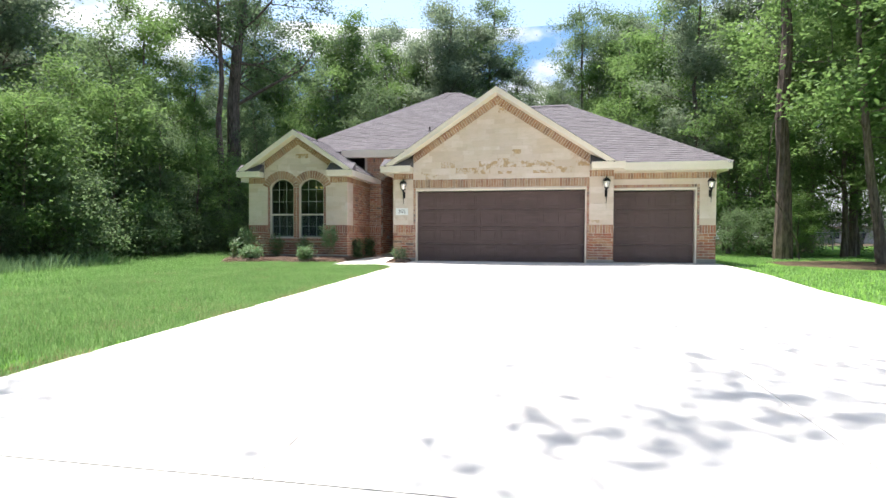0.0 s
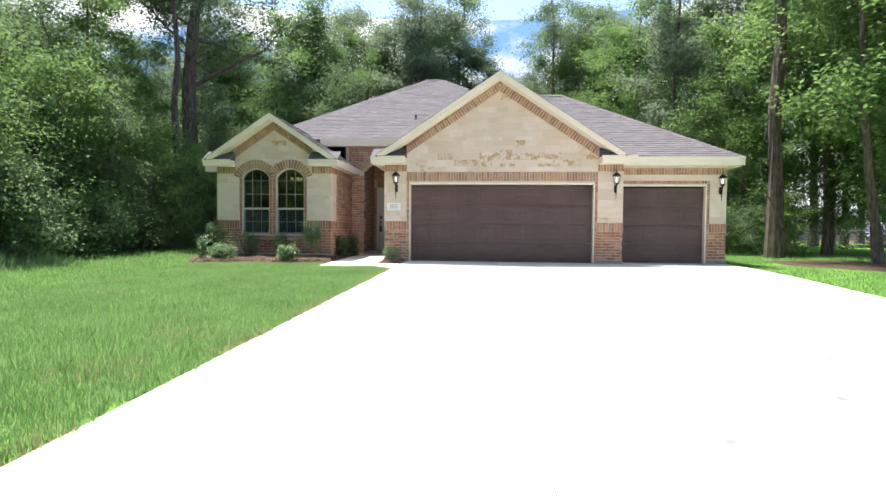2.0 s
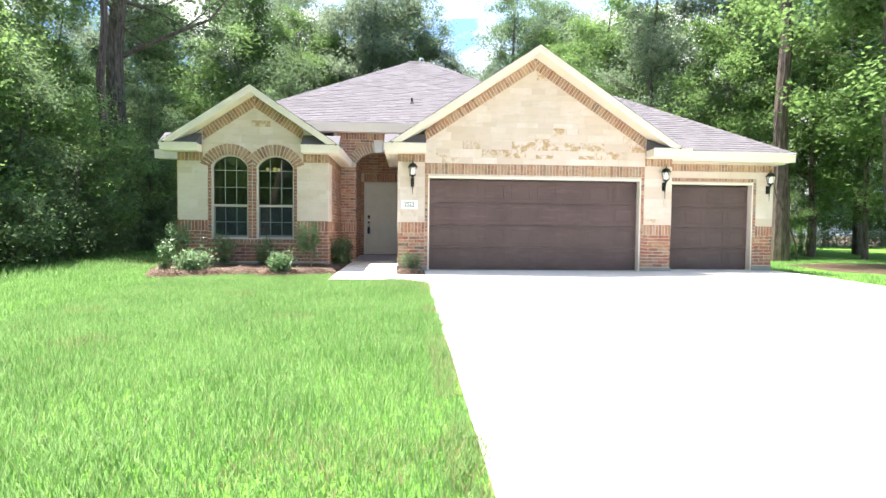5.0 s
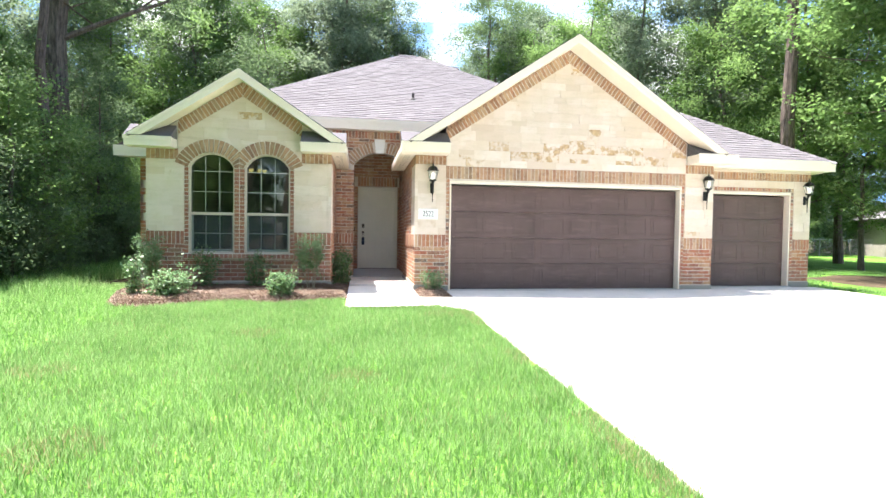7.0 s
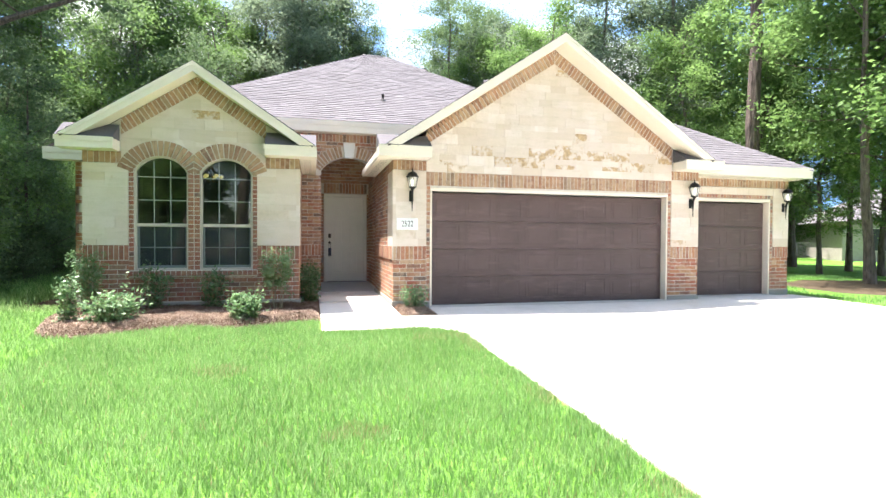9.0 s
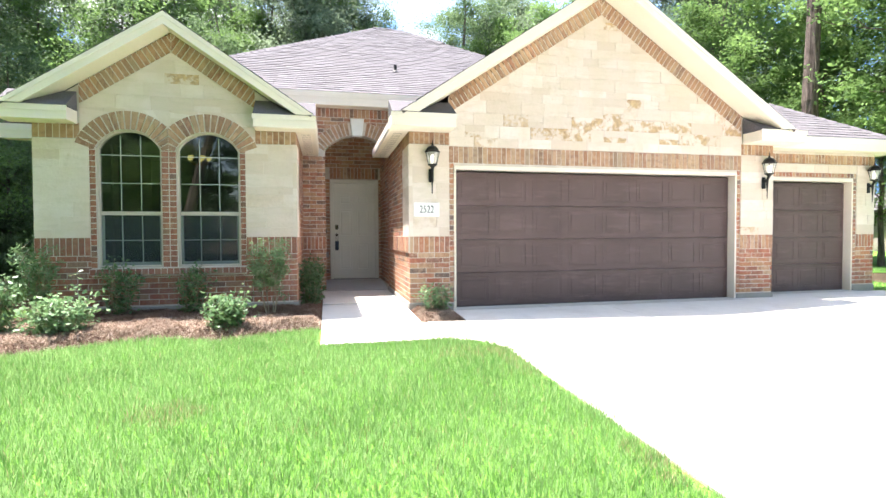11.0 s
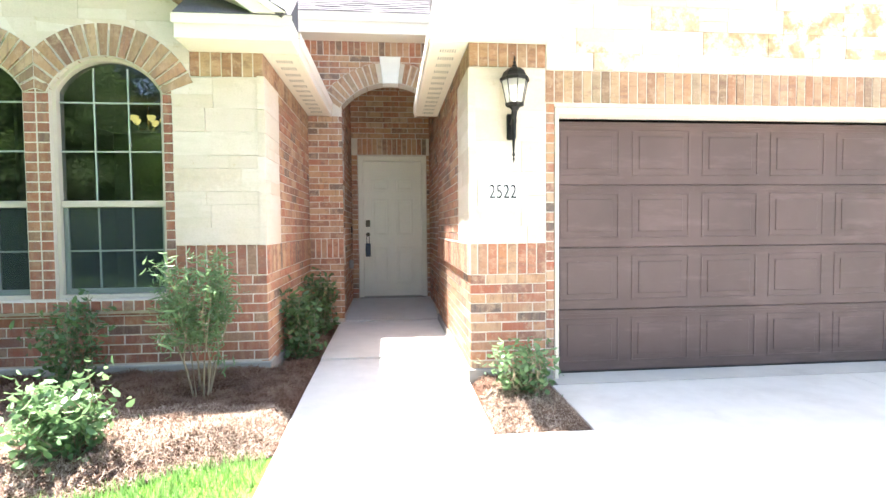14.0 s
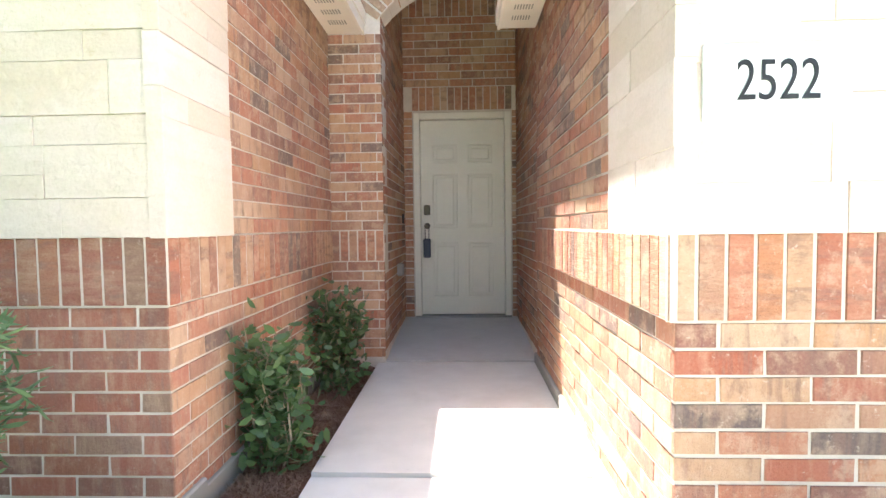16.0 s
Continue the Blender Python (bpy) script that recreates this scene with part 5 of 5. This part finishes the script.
# edge of the woods, left of the lawn: low in front, taller behind
for y in np.arange(-16.0, 34.0, 2.2):
    off = 0.12 * max(0, y - 17)
    plant(tr.choice((4, 5, 5)), -11.3 + tr.uniform(-0.8, 0.8) - off, y + tr.uniform(-0.8, 0.8), tr.uniform(0.5, 0.75))
    plant(tr.choice((4, 5, 1)), -14.0 + tr.uniform(-1.0, 1.0) - off, y + tr.uniform(-1, 1), tr.uniform(0.55, 0.85))
    plant(tr.choice((4, 2, 5, 1)), -18.0 + tr.uniform(-1.5, 1.5) - off, y + tr.uniform(-1, 1), tr.uniform(0.6, 0.85))
    if y < 28:
        plant(tr.choice((1, 2, 1)), -23.5 + tr.uniform(-2, 2), y + tr.uniform(-1, 1), tr.uniform(0.6, 0.8))
# undergrowth
for y in np.arange(-6.0, 36.0, 1.5):
    off = 0.12 * max(0, y - 17)
    plant(6, -10.9 + tr.uniform(-0.6, 0.5) - off, y, tr.uniform(0.3, 0.75))
    plant(6, -12.8 + tr.uniform(-0.7, 0.7) - off, y, tr.uniform(0.7, 1.2))
    if y > 6:
        plant(6, -16.0 + tr.uniform(-0.9, 0.9) - off, y, tr.uniform(1.1, 1.6))
for x in np.arange(-22.0, 13.0, 2.2):
    plant(6, x, 34.0 + tr.uniform(-0.6, 0.6), tr.uniform(0.9, 1.4))
    plant(6, x, 40.5 + tr.uniform(-0.6, 0.6), tr.uniform(1.3, 1.9))
# behind the house
for x in np.arange(-20.0, 15.0, 3.0):
    plant(tr.choice((4, 5, 4)), x + tr.uniform(-1, 1), 35.0 + tr.uniform(-1, 2), tr.uniform(0.85, 1.1))
    plant(tr.choice((1, 2, 2, 1)), x + tr.uniform(-1, 1), 38.0 + tr.uniform(-1, 1.5), tr.uniform(0.85, 1.0) * (0.68 if -0.5 < x < 5 else 1.0))
    plant(tr.choice((0, 2, 1, 0)), x + tr.uniform(-1, 1), 43.5 + tr.uniform(-1.5, 2), tr.uniform(0.8, 1.0) * (0.68 if -0.5 < x < 5 else 1.0))
    plant(tr.choice((2, 1)), x + 1.5 + tr.uniform(-1, 1), 40.5 + tr.uniform(-1, 1), tr.uniform(0.8, 0.95) * (0.68 if -2 < x < 4 else 1.0))
# deep rows that close the woods
for x in np.arange(-34.0, 16.0, 3.6):
    plant(tr.choice((4, 5, 6)), x + tr.uniform(-1, 1), 48.0 + tr.uniform(-1, 1), tr.uniform(1.1, 1.5))
    plant(tr.choice((0, 1, 2)), x + tr.uniform(-1, 1), 52.0 + tr.uniform(-1, 1), tr.uniform(0.8, 0.95) * (0.7 if -3 < x < 6 else 1.0))
for y in np.arange(-4.0, 46.0, 3.6):
    plant(tr.choice((1, 1, 2)), -29.0 + tr.uniform(-1, 1), y + tr.uniform(-1, 1), tr.uniform(0.75, 0.9))
    plant(tr.choice((4, 5, 6)), -26.5 + tr.uniform(-1, 1), y + tr.uniform(-1, 1), tr.uniform(1.1, 1.5))
# right of the house, open under the crowns towards the side lawn
for x, y, k, s in ((12.2, 25.5, 1, 0.72), (14.0, 28.5, 2, 0.85), (10.4, 29.0, 2, 0.8), (12.3, 23.6, 5, 0.75), (16.5, 30.5, 0, 0.85), (9.6, 33, 1, 0.9), (15.2, 24.2, 1, 0.85), (18.5, 34.5, 1, 0.9), (19.5, 26.5, 1, 0.95), (22.0, 21.5, 2, 0.95),
                   (11.9, 21.5, 5, 0.30), (11.6, 22.4, 6, 0.6), (10.2, 22.6, 6, 0.5), (16.2, 18.6, 1, 1.0), (18.8, 15.5, 2, 0.9), (24, 40, 0, 1.0), (30, 46, 2, 1.1), (36, 44, 0, 1.1), (43, 40, 1, 1.1), (38, 56, 0, 1.2), (46, 52, 1, 1.2), (20, 50, 0, 1.1), (27, 58, 2, 1.2), (33, 24, 0, 1.0), (17.0, 27.0, 5, 0.8), (16.0, 33.0, 5, 1.1), (15.2, 21.5, 1, 0.5), (16.8, 20.4, 1, 0.62), (14.4, 23.2, 1, 0.6), (18.6, 23.0, 2, 0.5), (13.2, 31.5, 5, 1.0), (11.5, 27.5, 4, 0.8), (19, 38, 4, 1.1), (42, 30, 2, 1.1)):
    plant(k, x, y, s)
for x in np.arange(13.0, 46.0, 2.4):
    if not 21.5 < x < 26.5:
        plant(tr.choice((4, 5, 5)), x, 41.5 + tr.uniform(-1.5, 1.5), tr.uniform(0.7, 1.0))
        plant(6, x + 1.1, 39.5 + tr.uniform(-0.8, 0.8), tr.uniform(0.8, 1.3))
# trees that stand out: bare pines, a great oak, a leaning young trunk
for x, y, s in ((10.9, 20.3, 1.0), (-1.6, 41.5, 0.95), (5.5, 40.5, 0.85), (-12.4, 21.5, 0.7)):
    plant(3, x, y, s)
plant(8, -13.8, 24.7, 0.95, 15)
plant(9, 12.6, 17.7, 1.0, 200)
plant(1, 13.7, 17.3, 0.9)
# behind the camera, closing the place and shading the drive's near end
for x, y, k, s in ((-6.9, -1.0, 7, 0.9), (7.8, 4.6, 10, 1.0), (-9.0, 3.2, 12, 0.68), (10.5, -3.0, 2, 1.0), (-12, -6, 0, 1.0), (-7, -17, 2, 1.0), (-2, -20, 0, 1.0), (3, -19, 1, 1.1), (8, -21, 0, 1.1), (14, -15, 2, 1.1), (-13, -14, 1, 1.1), (-18, -5, 0, 1.1), (17, -7, 0, 1.1), (18, 4, 1, 1.0), (-4, -25, 0, 1.2), (6, -26, 2, 1.2), (0, -23, 4, 1.2), (-9, -21, 5, 1.2), (11, -23, 4, 1.2), (16, 10, 0, 0.9), (-16, -12, 2, 1.0), (-20, -10, 0, 1.0), (-14, -2, 0, 0.9), (-19, -1, 2, 1.0), (-24, -6, 1, 1.1), (-11, -9, 4, 1.2), (-16, -18, 1, 1.2), (-23, -14, 0, 1.1)):
    plant(min(k, 10), x, y, s, {10: 0, 12: 180}.get(k))
for t in TREES:
    t.location = (tr.uniform(-30, -24), tr.uniform(0, 26), -0.3)


# shrubs
def shrub(name, seed, h, r, stems, n, leaf, mat, label, open_=0.0, shape=1.0):
    rs = np.random.RandomState(seed)
    th = tagged(empty(name), label, "shrub")
    bm, tips = bmesh.new(), []
    for i in range(stems):
        an = 2 * math.pi * i / stems + rs.uniform(-0.3, 0.3)
        top = Vector((r * math.cos(an) * rs.uniform(0.3, 0.95), r * math.sin(an) * rs.uniform(0.3, 0.95), h * rs.uniform(0.7, 1.0)))
        p0 = Vector((0.045 * math.cos(an), 0.045 * math.sin(an), -0.03))
        pts = [p0, p0.lerp(top, 0.35) + Vector(rs.normal(size=3)) * 0.03, p0.lerp(top, 0.7) + Vector(rs.normal(size=3)) * 0.03, top]
        tube(bm, pts, [0.008, 0.006, 0.004, 0.002], 5)
        for t in (0.12, 0.26, 0.4, 0.55, 0.7, 0.8, 0.9, 1.0):
            if t < open_:
                continue
            b = p0.lerp(top, t)
            for k in range(2):
                e = b + Vector(rs.normal(size=3)) * 0.10 * r / 0.4 + Vector((0, 0, 0.03))
                tube(bm, [b, e], [0.004, 0.002], 4)
                tips.append(e), tips.append(b.lerp(e, 0.5))
    part("branchwork", bm, STEMS, th, "thin tan woody stems")
    c = np.array([tuple(p) for p in tips])
    per = max(1, n // len(c))
    cc = np.repeat(c, per, axis=0) + rs.normal(size=(len(c) * per, 3)) * 0.05 * shape
    cc[:, 2] = np.maximum(cc[:, 2], 0.03)
    lv = broad_leaves(cc, leaf[0], leaf[1], rs)
    mesh_object("foliage", fast_mesh("foliage", lv, 6, mat), None, th)
    return th


def put(ob, x, y, turn=0.0, s=1.0, z=0.02):
    ob.matrix_basis = pose(x, y, zg(y) + z, 0, 0, turn)
    ob.scale = (s, s, s)
    return ob


put(shrub("bottlebrush_shrub", 33, 1.0, 0.27, 10, 2100, (0.078, 0.0125), LEAF_S, "airy upright shrub with narrow bright green leaves", 0.48, 0.7), -4.25, 14.80)
put(shrub("bottlebrush_shrub", 22, 1.0, 0.24, 8, 1700, (0.078, 0.0125), LEAF_S, "airy upright shrub with narrow green leaves at the wing's end", 0.3, 0.8), -7.1, 14.95)
put(shrub("holly_shrub", 23, 0.72, 0.22, 8, 900, (0.062, 0.026), LEAF_D, "dark green upright shrub against the brick"), -6.2, 15.1)
put(shrub("holly_shrub", 24, 0.66, 0.22, 8, 800, (0.062, 0.026), LEAF_D, "dark green upright shrub under the window"), -5.3, 15.1)
put(shrub("holly_shrub", 25, 0.60, 0.17, 9, 900, (0.068, 0.034), LEAF_D, "dark glossy green shrub beside the porch wall"), -3.76, 15.97)
put(shrub("holly_shrub", 26, 0.62, 0.17, 9, 900, (0.068, 0.034), LEAF_D, "dark glossy green shrub in the porch corner"), -3.72, 17.08)
put(shrub("gardenia_shrub", 27, 0.37, 0.21, 10, 1500, (0.062, 0.030), LEAF_S, "low rounded shrub with pale green leaves in mulch", 0, 1.0), -4.66, 13.9)
put(shrub("gardenia_shrub", 28, 0.38, 0.36, 11, 1900, (0.062, 0.030), LEAF_S, "wide low shrub with pale green leaves in mulch", 0, 1.3), -6.42, 13.95)
put(shrub("gardenia_shrub", 30, 0.62, 0.13, 6, 650, (0.058, 0.028), LEAF_S, "slim pale green shrub at the end of the mulch bed", 0.1, 1.0), -7.02, 14.05)
put(shrub("gardenia_shrub", 29, 0.36, 0.20, 9, 800, (0.06, 0.028), LEAF_S, "low green shrub at the foot of the garage pier", 0, 1.1), -1.98, 14.6)


# ---- mulch, grass ----
BED_X, BED_Y = (-7.5, -7.3, -7.0, -6.6, -6.2, -5.7, -5.2, -4.7, -4.2, -3.58), (14.5, 13.75, 13.35, 13.2, 13.4, 13.68, 13.72, 13.45, 13.7, 13.98)


def bed_front(x):
    """The winding front edge of the mulch bed."""
    return np.interp(x, BED_X, BED_Y) + 0.03 * np.sin(x * 9.0) + 0.02 * np.sin(x * 23.0)


def mulch_height(x, y, front, x0, x1, lift, amp):
    """Heaped in the middle, level with its surround at the rim, with dug hollows."""
    e = max(0.0, min(1.0, (y - front) / 0.3, (x - x0) / 0.12, (x1 - x) / 0.12))
    e = e * e * (3 - 2 * e)
    lump = noise.noise(Vector((x * 2.6, y * 2.6, 0))) + 0.6 * noise.noise(Vector((x * 6.5, y * 6.5, 7)))
    return zg(y) + lift * e - 0.012 * (1 - e) + amp * lump * e + 0.010 * e * noise.noise(Vector((x * 17, y * 17, 3)))


def mound(name, x0, x1, front, y1, n, lift, amp, label):
    """A mulch bed: a humped, rough sheet with a curved front."""
    bm = bmesh.new()
    nx, ny = int((x1 - x0) * n), int((y1 - front(x0 / 2 + x1 / 2)) * n)
    grid = []
    for j in range(ny + 1):
        for i in range(nx + 1):
            x = x0 + (x1 - x0) * i / nx
            f = float(front(x))
            y = f + (y1 - f) * j / ny
            grid.append(bm.verts.new((x, y, mulch_height(x, y, f, x0, x1, lift, amp))))
    for j in range(ny):
        for i in range(nx):
            a = j * (nx + 1) + i
            bm.faces.new((grid[a], grid[a + 1], grid[a + nx + 2], grid[a + nx + 1]))
    ob = mesh_object(name, bm, MULCH)
    return tagged(ob, label, "mulch bed", kind="structure")


level = lambda y: (lambda x: y + 0.015 * math.sin(x * 31.0))
BEDS = {"front": (-7.48, -3.573, bed_front, 15.41, 0.085, 0.035), "porch": (-3.935, -3.572, level(15.42), 17.74, 0.03, 0.01), "pier": (-2.298, -1.674, level(14.062), 15.05, 0.055, 0.015)}
for key, label in (("front", "brown wood mulch bed with a winding edge along the wing"), ("porch", "dark brown mulch strip beside the walk"), ("pier", "small brown mulch bed at the garage pier")):
    x0, x1, front, y1, lift, amp = BEDS[key]
    mound("mulch_bed_" + key, x0, x1, front, y1, 18, lift, amp, label)
rs = np.random.RandomState(5)
CHIP_DARK = ground_material("mulch_chip", [(0.095, 0.055, 0.042), (0.19, 0.118, 0.086), (0.34, 0.25, 0.19)], 5, 60)
# the same mulch with direct sun painted into its colour
CHIP_SUNLIT = ground_material("bleached_mulch_chip", [(0.22, 0.155, 0.115), (0.45, 0.34, 0.265), (0.66, 0.55, 0.45)], 6, 60)


def chips(key, y_hi, n, bleached=False):
    x0, x1, front, y1, lift, amp = BEDS[key]
    x = rs.uniform(x0 + 0.02, x1 - 0.02, n)
    f = np.array([float(front(v)) for v in x])
    y = f + (np.minimum(y_hi, y1) - f) * rs.uniform(0.01, 1.0, n)
    z = np.array([mulch_height(a, b, c, x0, x1, lift, amp) for a, b, c in zip(x, y, f)])
    c = np.stack((x, y, z + rs.uniform(0.0, 0.018, n)), axis=1)
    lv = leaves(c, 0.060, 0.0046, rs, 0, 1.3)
    ob = mesh_object("mulch_chips", fast_mesh("mulch_chips", lv, 4, CHIP_SUNLIT if bleached else CHIP_DARK), None)
    tagged(ob, "tan wood mulch chips with the sun's brightness in their colour" if bleached else "shredded reddish-brown wood mulch chips", "mulch", kind="stuff")


chips("front", 15.4, 78000)
# bed fronts ahead of the eave shadow get the sun-painted chips
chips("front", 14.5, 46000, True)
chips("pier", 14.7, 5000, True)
chips("porch", 17.7, 8000)
chips("pier", 15.03, 6000)


def grass(name, label, x0, x1, y0, y1, n, h, w, keepout=None, lift=-0.022, mat=None):
    x, y = rs.uniform(x0, x1, n), rs.uniform(y0, y1, n)
    if keepout is not None:
        ok = ~keepout(x, y)
        x, y = x[ok], y[ok]
    n = len(x)
    z = 0.02 * (np.minimum(15, np.maximum(-3, y)) - 15) + lift
    tuft = np.sin(x * 3.1 + 1.3 * np.sin(y * 2.3)) * np.sin(y * 3.7 + np.sin(x * 1.9))
    hh = h * rs.uniform(0.5, 1.15, n) * (1 + 0.18 * tuft)
    an = rs.uniform(0, 2 * np.pi, n)
    lean = hh * rs.uniform(0.1, 0.75, n)
    dx, dy = np.cos(an), np.sin(an)
    ww = w * rs.uniform(0.6, 1.3, n)
    a2 = an + rs.uniform(0.6, 2.4, n)
    p = np.zeros((n, 3, 3))
    p[:, 0] = np.stack((x - np.cos(a2) * ww, y - np.sin(a2) * ww, z), axis=1)
    p[:, 1] = np.stack((x + np.cos(a2) * ww, y + np.sin(a2) * ww, z), axis=1)
    p[:, 2] = np.stack((x + dx * lean, y + dy * lean, z + hh), axis=1)
    return tagged(mesh_object(name, fast_mesh(name, p, 3, mat or GRASS), None), label, "grass", kind="stuff")


def off_lawn(x, y):
    bed = (x > -7.46) & (y > bed_front(x) + 0.03)
    corner = (x - DL) + (y - WY) > -0.42 + 0.03 * np.sin(x * 31.0)
    walkway = (x > -3.6) & (y > WY + 0.01)
    return bed | corner | walkway | (x > DL - 0.03 + 0.06 * np.sin(y * 3.1) * np.sin(y * 7.3) + 0.03 * np.sin(y * 23.0)) 


def side_bare(x, y):
    """The drive and the bare litter under the trees beside the house."""
    ragged = 0.35 * np.sin(x * 2.3) * np.sin(y * 1.9) + 0.12 * np.sin(x * 9.0 + y * 7.0)
    return (x < 6.75 + np.clip(y - 9.0, 0, 4) * 0.11) | ((((x - 12.6) / 4.0) ** 2 + ((y - 16.4) / 2.9) ** 2 + ragged) < 1.0)


grass("grass_blades", "dense bright green lawn grass", -6.6, -1.60, 3.2, 13.9, 330000, 0.074, 0.0036, off_lawn)
grass("grass_blades", "bright green lawn grass towards the woods", -9.6, -6.6, 2.5, 16.5, 80000, 0.075, 0.0055, off_lawn)
grass("grass_blades", "bright green lawn grass along the drive", -6.6, -1.60, -1.5, 3.2, 60000, 0.07, 0.005, off_lawn)
grass("grass_blades", "green grass beside the drive and house", 6.62, 15.0, 3, 24, 80000, 0.07, 0.008, side_bare, -0.05)
grass("grass_blades", "rough tall grass at the edge of the woods", -12.5, -9.0, 4, 30, 40000, 0.22, 0.010, lift=-0.08)

grass("dry_grass", "dry straw-coloured blades scattered through the lawn", -6.6, -1.6, 3.2, 13.7, 9000, 0.072, 0.0036, off_lawn, mat=STRAW)

grass("dry_grass", "dry ragged grass along the drive's edge", DL - 0.20, DL + 0.06, 0.0, 12.6, 9500, 0.06, 0.004, lambda a, b: (a > DL + 0.02 + 0.04 * np.sin(b * 5.0) * np.sin(b * 17.0)) | (np.sin(b * 2.7) + np.sin(b * 1.1) < -0.2), mat=STRAW)
grass("grass_blades", "green grass creeping over the drive's edge", DL - 0.1, DL + 0.07, 0.0, 13.0, 7000, 0.06, 0.004, lambda a, b: a > DL + 0.015 + 0.045 * np.sin(b * 6.3) * np.sin(b * 2.1))

grass("weeds", "tall pale weeds along the foot of the woods", -12.2, -9.4, 6.5, 12.2, 8000, 0.46, 0.017, lift=-0.1, mat=LEAF_S)

# ---- distance ----
for x, y, r in ((-2.45, 5.65, 0.45), (-2.3, 4.35, 0.35), (-6.1, 9.8, 0.25), (-5.1, 8.1, 0.3), (-2.15, 12.4, 0.3), (-3.4, 9.4, 0.2), (-4.6, 11.2, 0.25), (-6.0, 6.2, 0.3), (-4.2, 4.2, 0.3)):
    grass("dry_grass", "thin patch of dry straw-coloured grass in the lawn", x - r * 1.3, x + r * 1.3, y - r, y + r, int(4200 * r), 0.06, 0.0035, lambda a, b, x=x, y=y, r=r: ((a - x) / 1.3) ** 2 + (b - y) ** 2 > r * r * (0.6 + 0.5 * np.sin(a * 17) * np.sin(b * 13)), mat=STRAW)


def fence():
    """Low chain-link fence across the side lawn."""
    th = tagged(empty("fence"), "low grey chain-link fence across the side lawn", "fence")
    steel = simple("galvanised_steel", (0.32, 0.33, 0.33), 0.5, 0.7)
    for i in range(12):
        x = 13.0 + i * 2.5
        part("post", tube(bmesh.new(), [Vector((x, 36, -0.2)), Vector((x, 36, 1.15))], [0.03, 0.03], 6), steel, th)
    part("rail", tube(bmesh.new(), [Vector((13, 36, 1.1)), Vector((40.5, 36, 1.1))], [0.022, 0.022], 6), steel, th)
    bm = bmesh.new()
    for i in range(180):
        x = 13.0 + i * 0.15
        for s in (-1, 1):
            tube(bm, [Vector((x, 36 + s * 0.004, 0.0 if s < 0 else 1.08)), Vector((x + 0.55, 36 + s * 0.004, 1.08 if s < 0 else 0.0))], [0.004, 0.004], 3)
    part("mesh", bm, steel, th, "thin wire mesh")


fence()
vine = tagged(empty("vine", Matrix.Translation((10.9, 20.3, 0.0))), "thin woody vine hanging beside the pine trunk", "vine")
part("stem", tube(bmesh.new(), [Vector(q) for q in ((-0.10, -0.33, 9.5), (-0.42, -0.36, 7.6), (-0.36, -0.38, 6.0), (-0.62, -0.40, 4.4), (-0.74, -0.42, 3.1), (-0.52, -0.44, 2.2), (-0.12, -0.42, 1.5), (0.30, -0.34, 0.6), (0.42, -0.30, -0.1))], [0.02, 0.018, 0.02, 0.022, 0.024, 0.026, 0.028, 0.03, 0.034], 6), BARK, vine)


def neighbour(x, y):
    th = tagged(empty("house", Matrix.Translation((x, y, -0.05))), "pale brick house far across the side lawn", "house")
    wl = simple("pale_brick", (0.38, 0.33, 0.30), 0.9)
    part("wall", boxed(-7, 7, 0, 9, 0, 2.7), wl, th)
    bm = bmesh.new()
    v = [bm.verts.new(q) for q in ((-7.5, -0.5, 2.6), (7.5, -0.5, 2.6), (7.5, 9.5, 2.6), (-7.5, 9.5, 2.6), (-3, 4.5, 5.2), (3, 4.5, 5.2))]
    for f in ((0, 1, 5, 4), (1, 2, 5), (2, 3, 4, 5), (3, 0, 4), (3, 2, 1, 0)):
        bm.faces.new([v[i] for i in f])
    part("roof", bm, SHINGLE, th, "grey shingle roof")
    for a in (-5.5, -2.0, 1.5, 4.2):
        w = part("window", boxed(a - 0.06, a + 1.36, -0.06, 0.02, 0.64, 2.16, bevel=0.01), VINYL, th, "white framed window")
        part("pane", boxed(a, a + 1.3, -0.07, -0.061, 0.7, 2.1), INK, w, "dark glass")
    return th


neighbour(36.0, 28.6).rotation_euler = (0, 0, radians(-32))
neighbour(52, 88)


def backdrop():
    """Blue sky with white clouds, far beyond the woods."""
    m = Mat("cloudy_sky")
    n = m.noise(0.012, 6, 0.55, (1, 1, 1.7))
    c = m.ramp(n, [(0.44, (0.22, 0.42, 0.78)), (0.55, (0.95, 0.97, 1.0))])
    e = m.node("ShaderNodeEmission", Strength=0.62)
    m.link(c, e.inputs[0])
    m.link(e.outputs[0], m.t.nodes["Material Output"].inputs[0])
    bm = bmesh.new()
    rows = []
    for z in (-5, 120):
        rows.append([bm.verts.new((300 * math.sin(radians(a)), 300 * math.cos(radians(a)), z)) for a in range(-70, 71, 5)])
    for i in range(len(rows[0]) - 1):
        bm.faces.new((rows[0][i], rows[0][i + 1], rows[1][i + 1], rows[1][i]))
    tagged(mesh_object("backdrop", bm, m.m), "blue summer sky with white clouds beyond the woods", "sky", kind="structure")


backdrop()
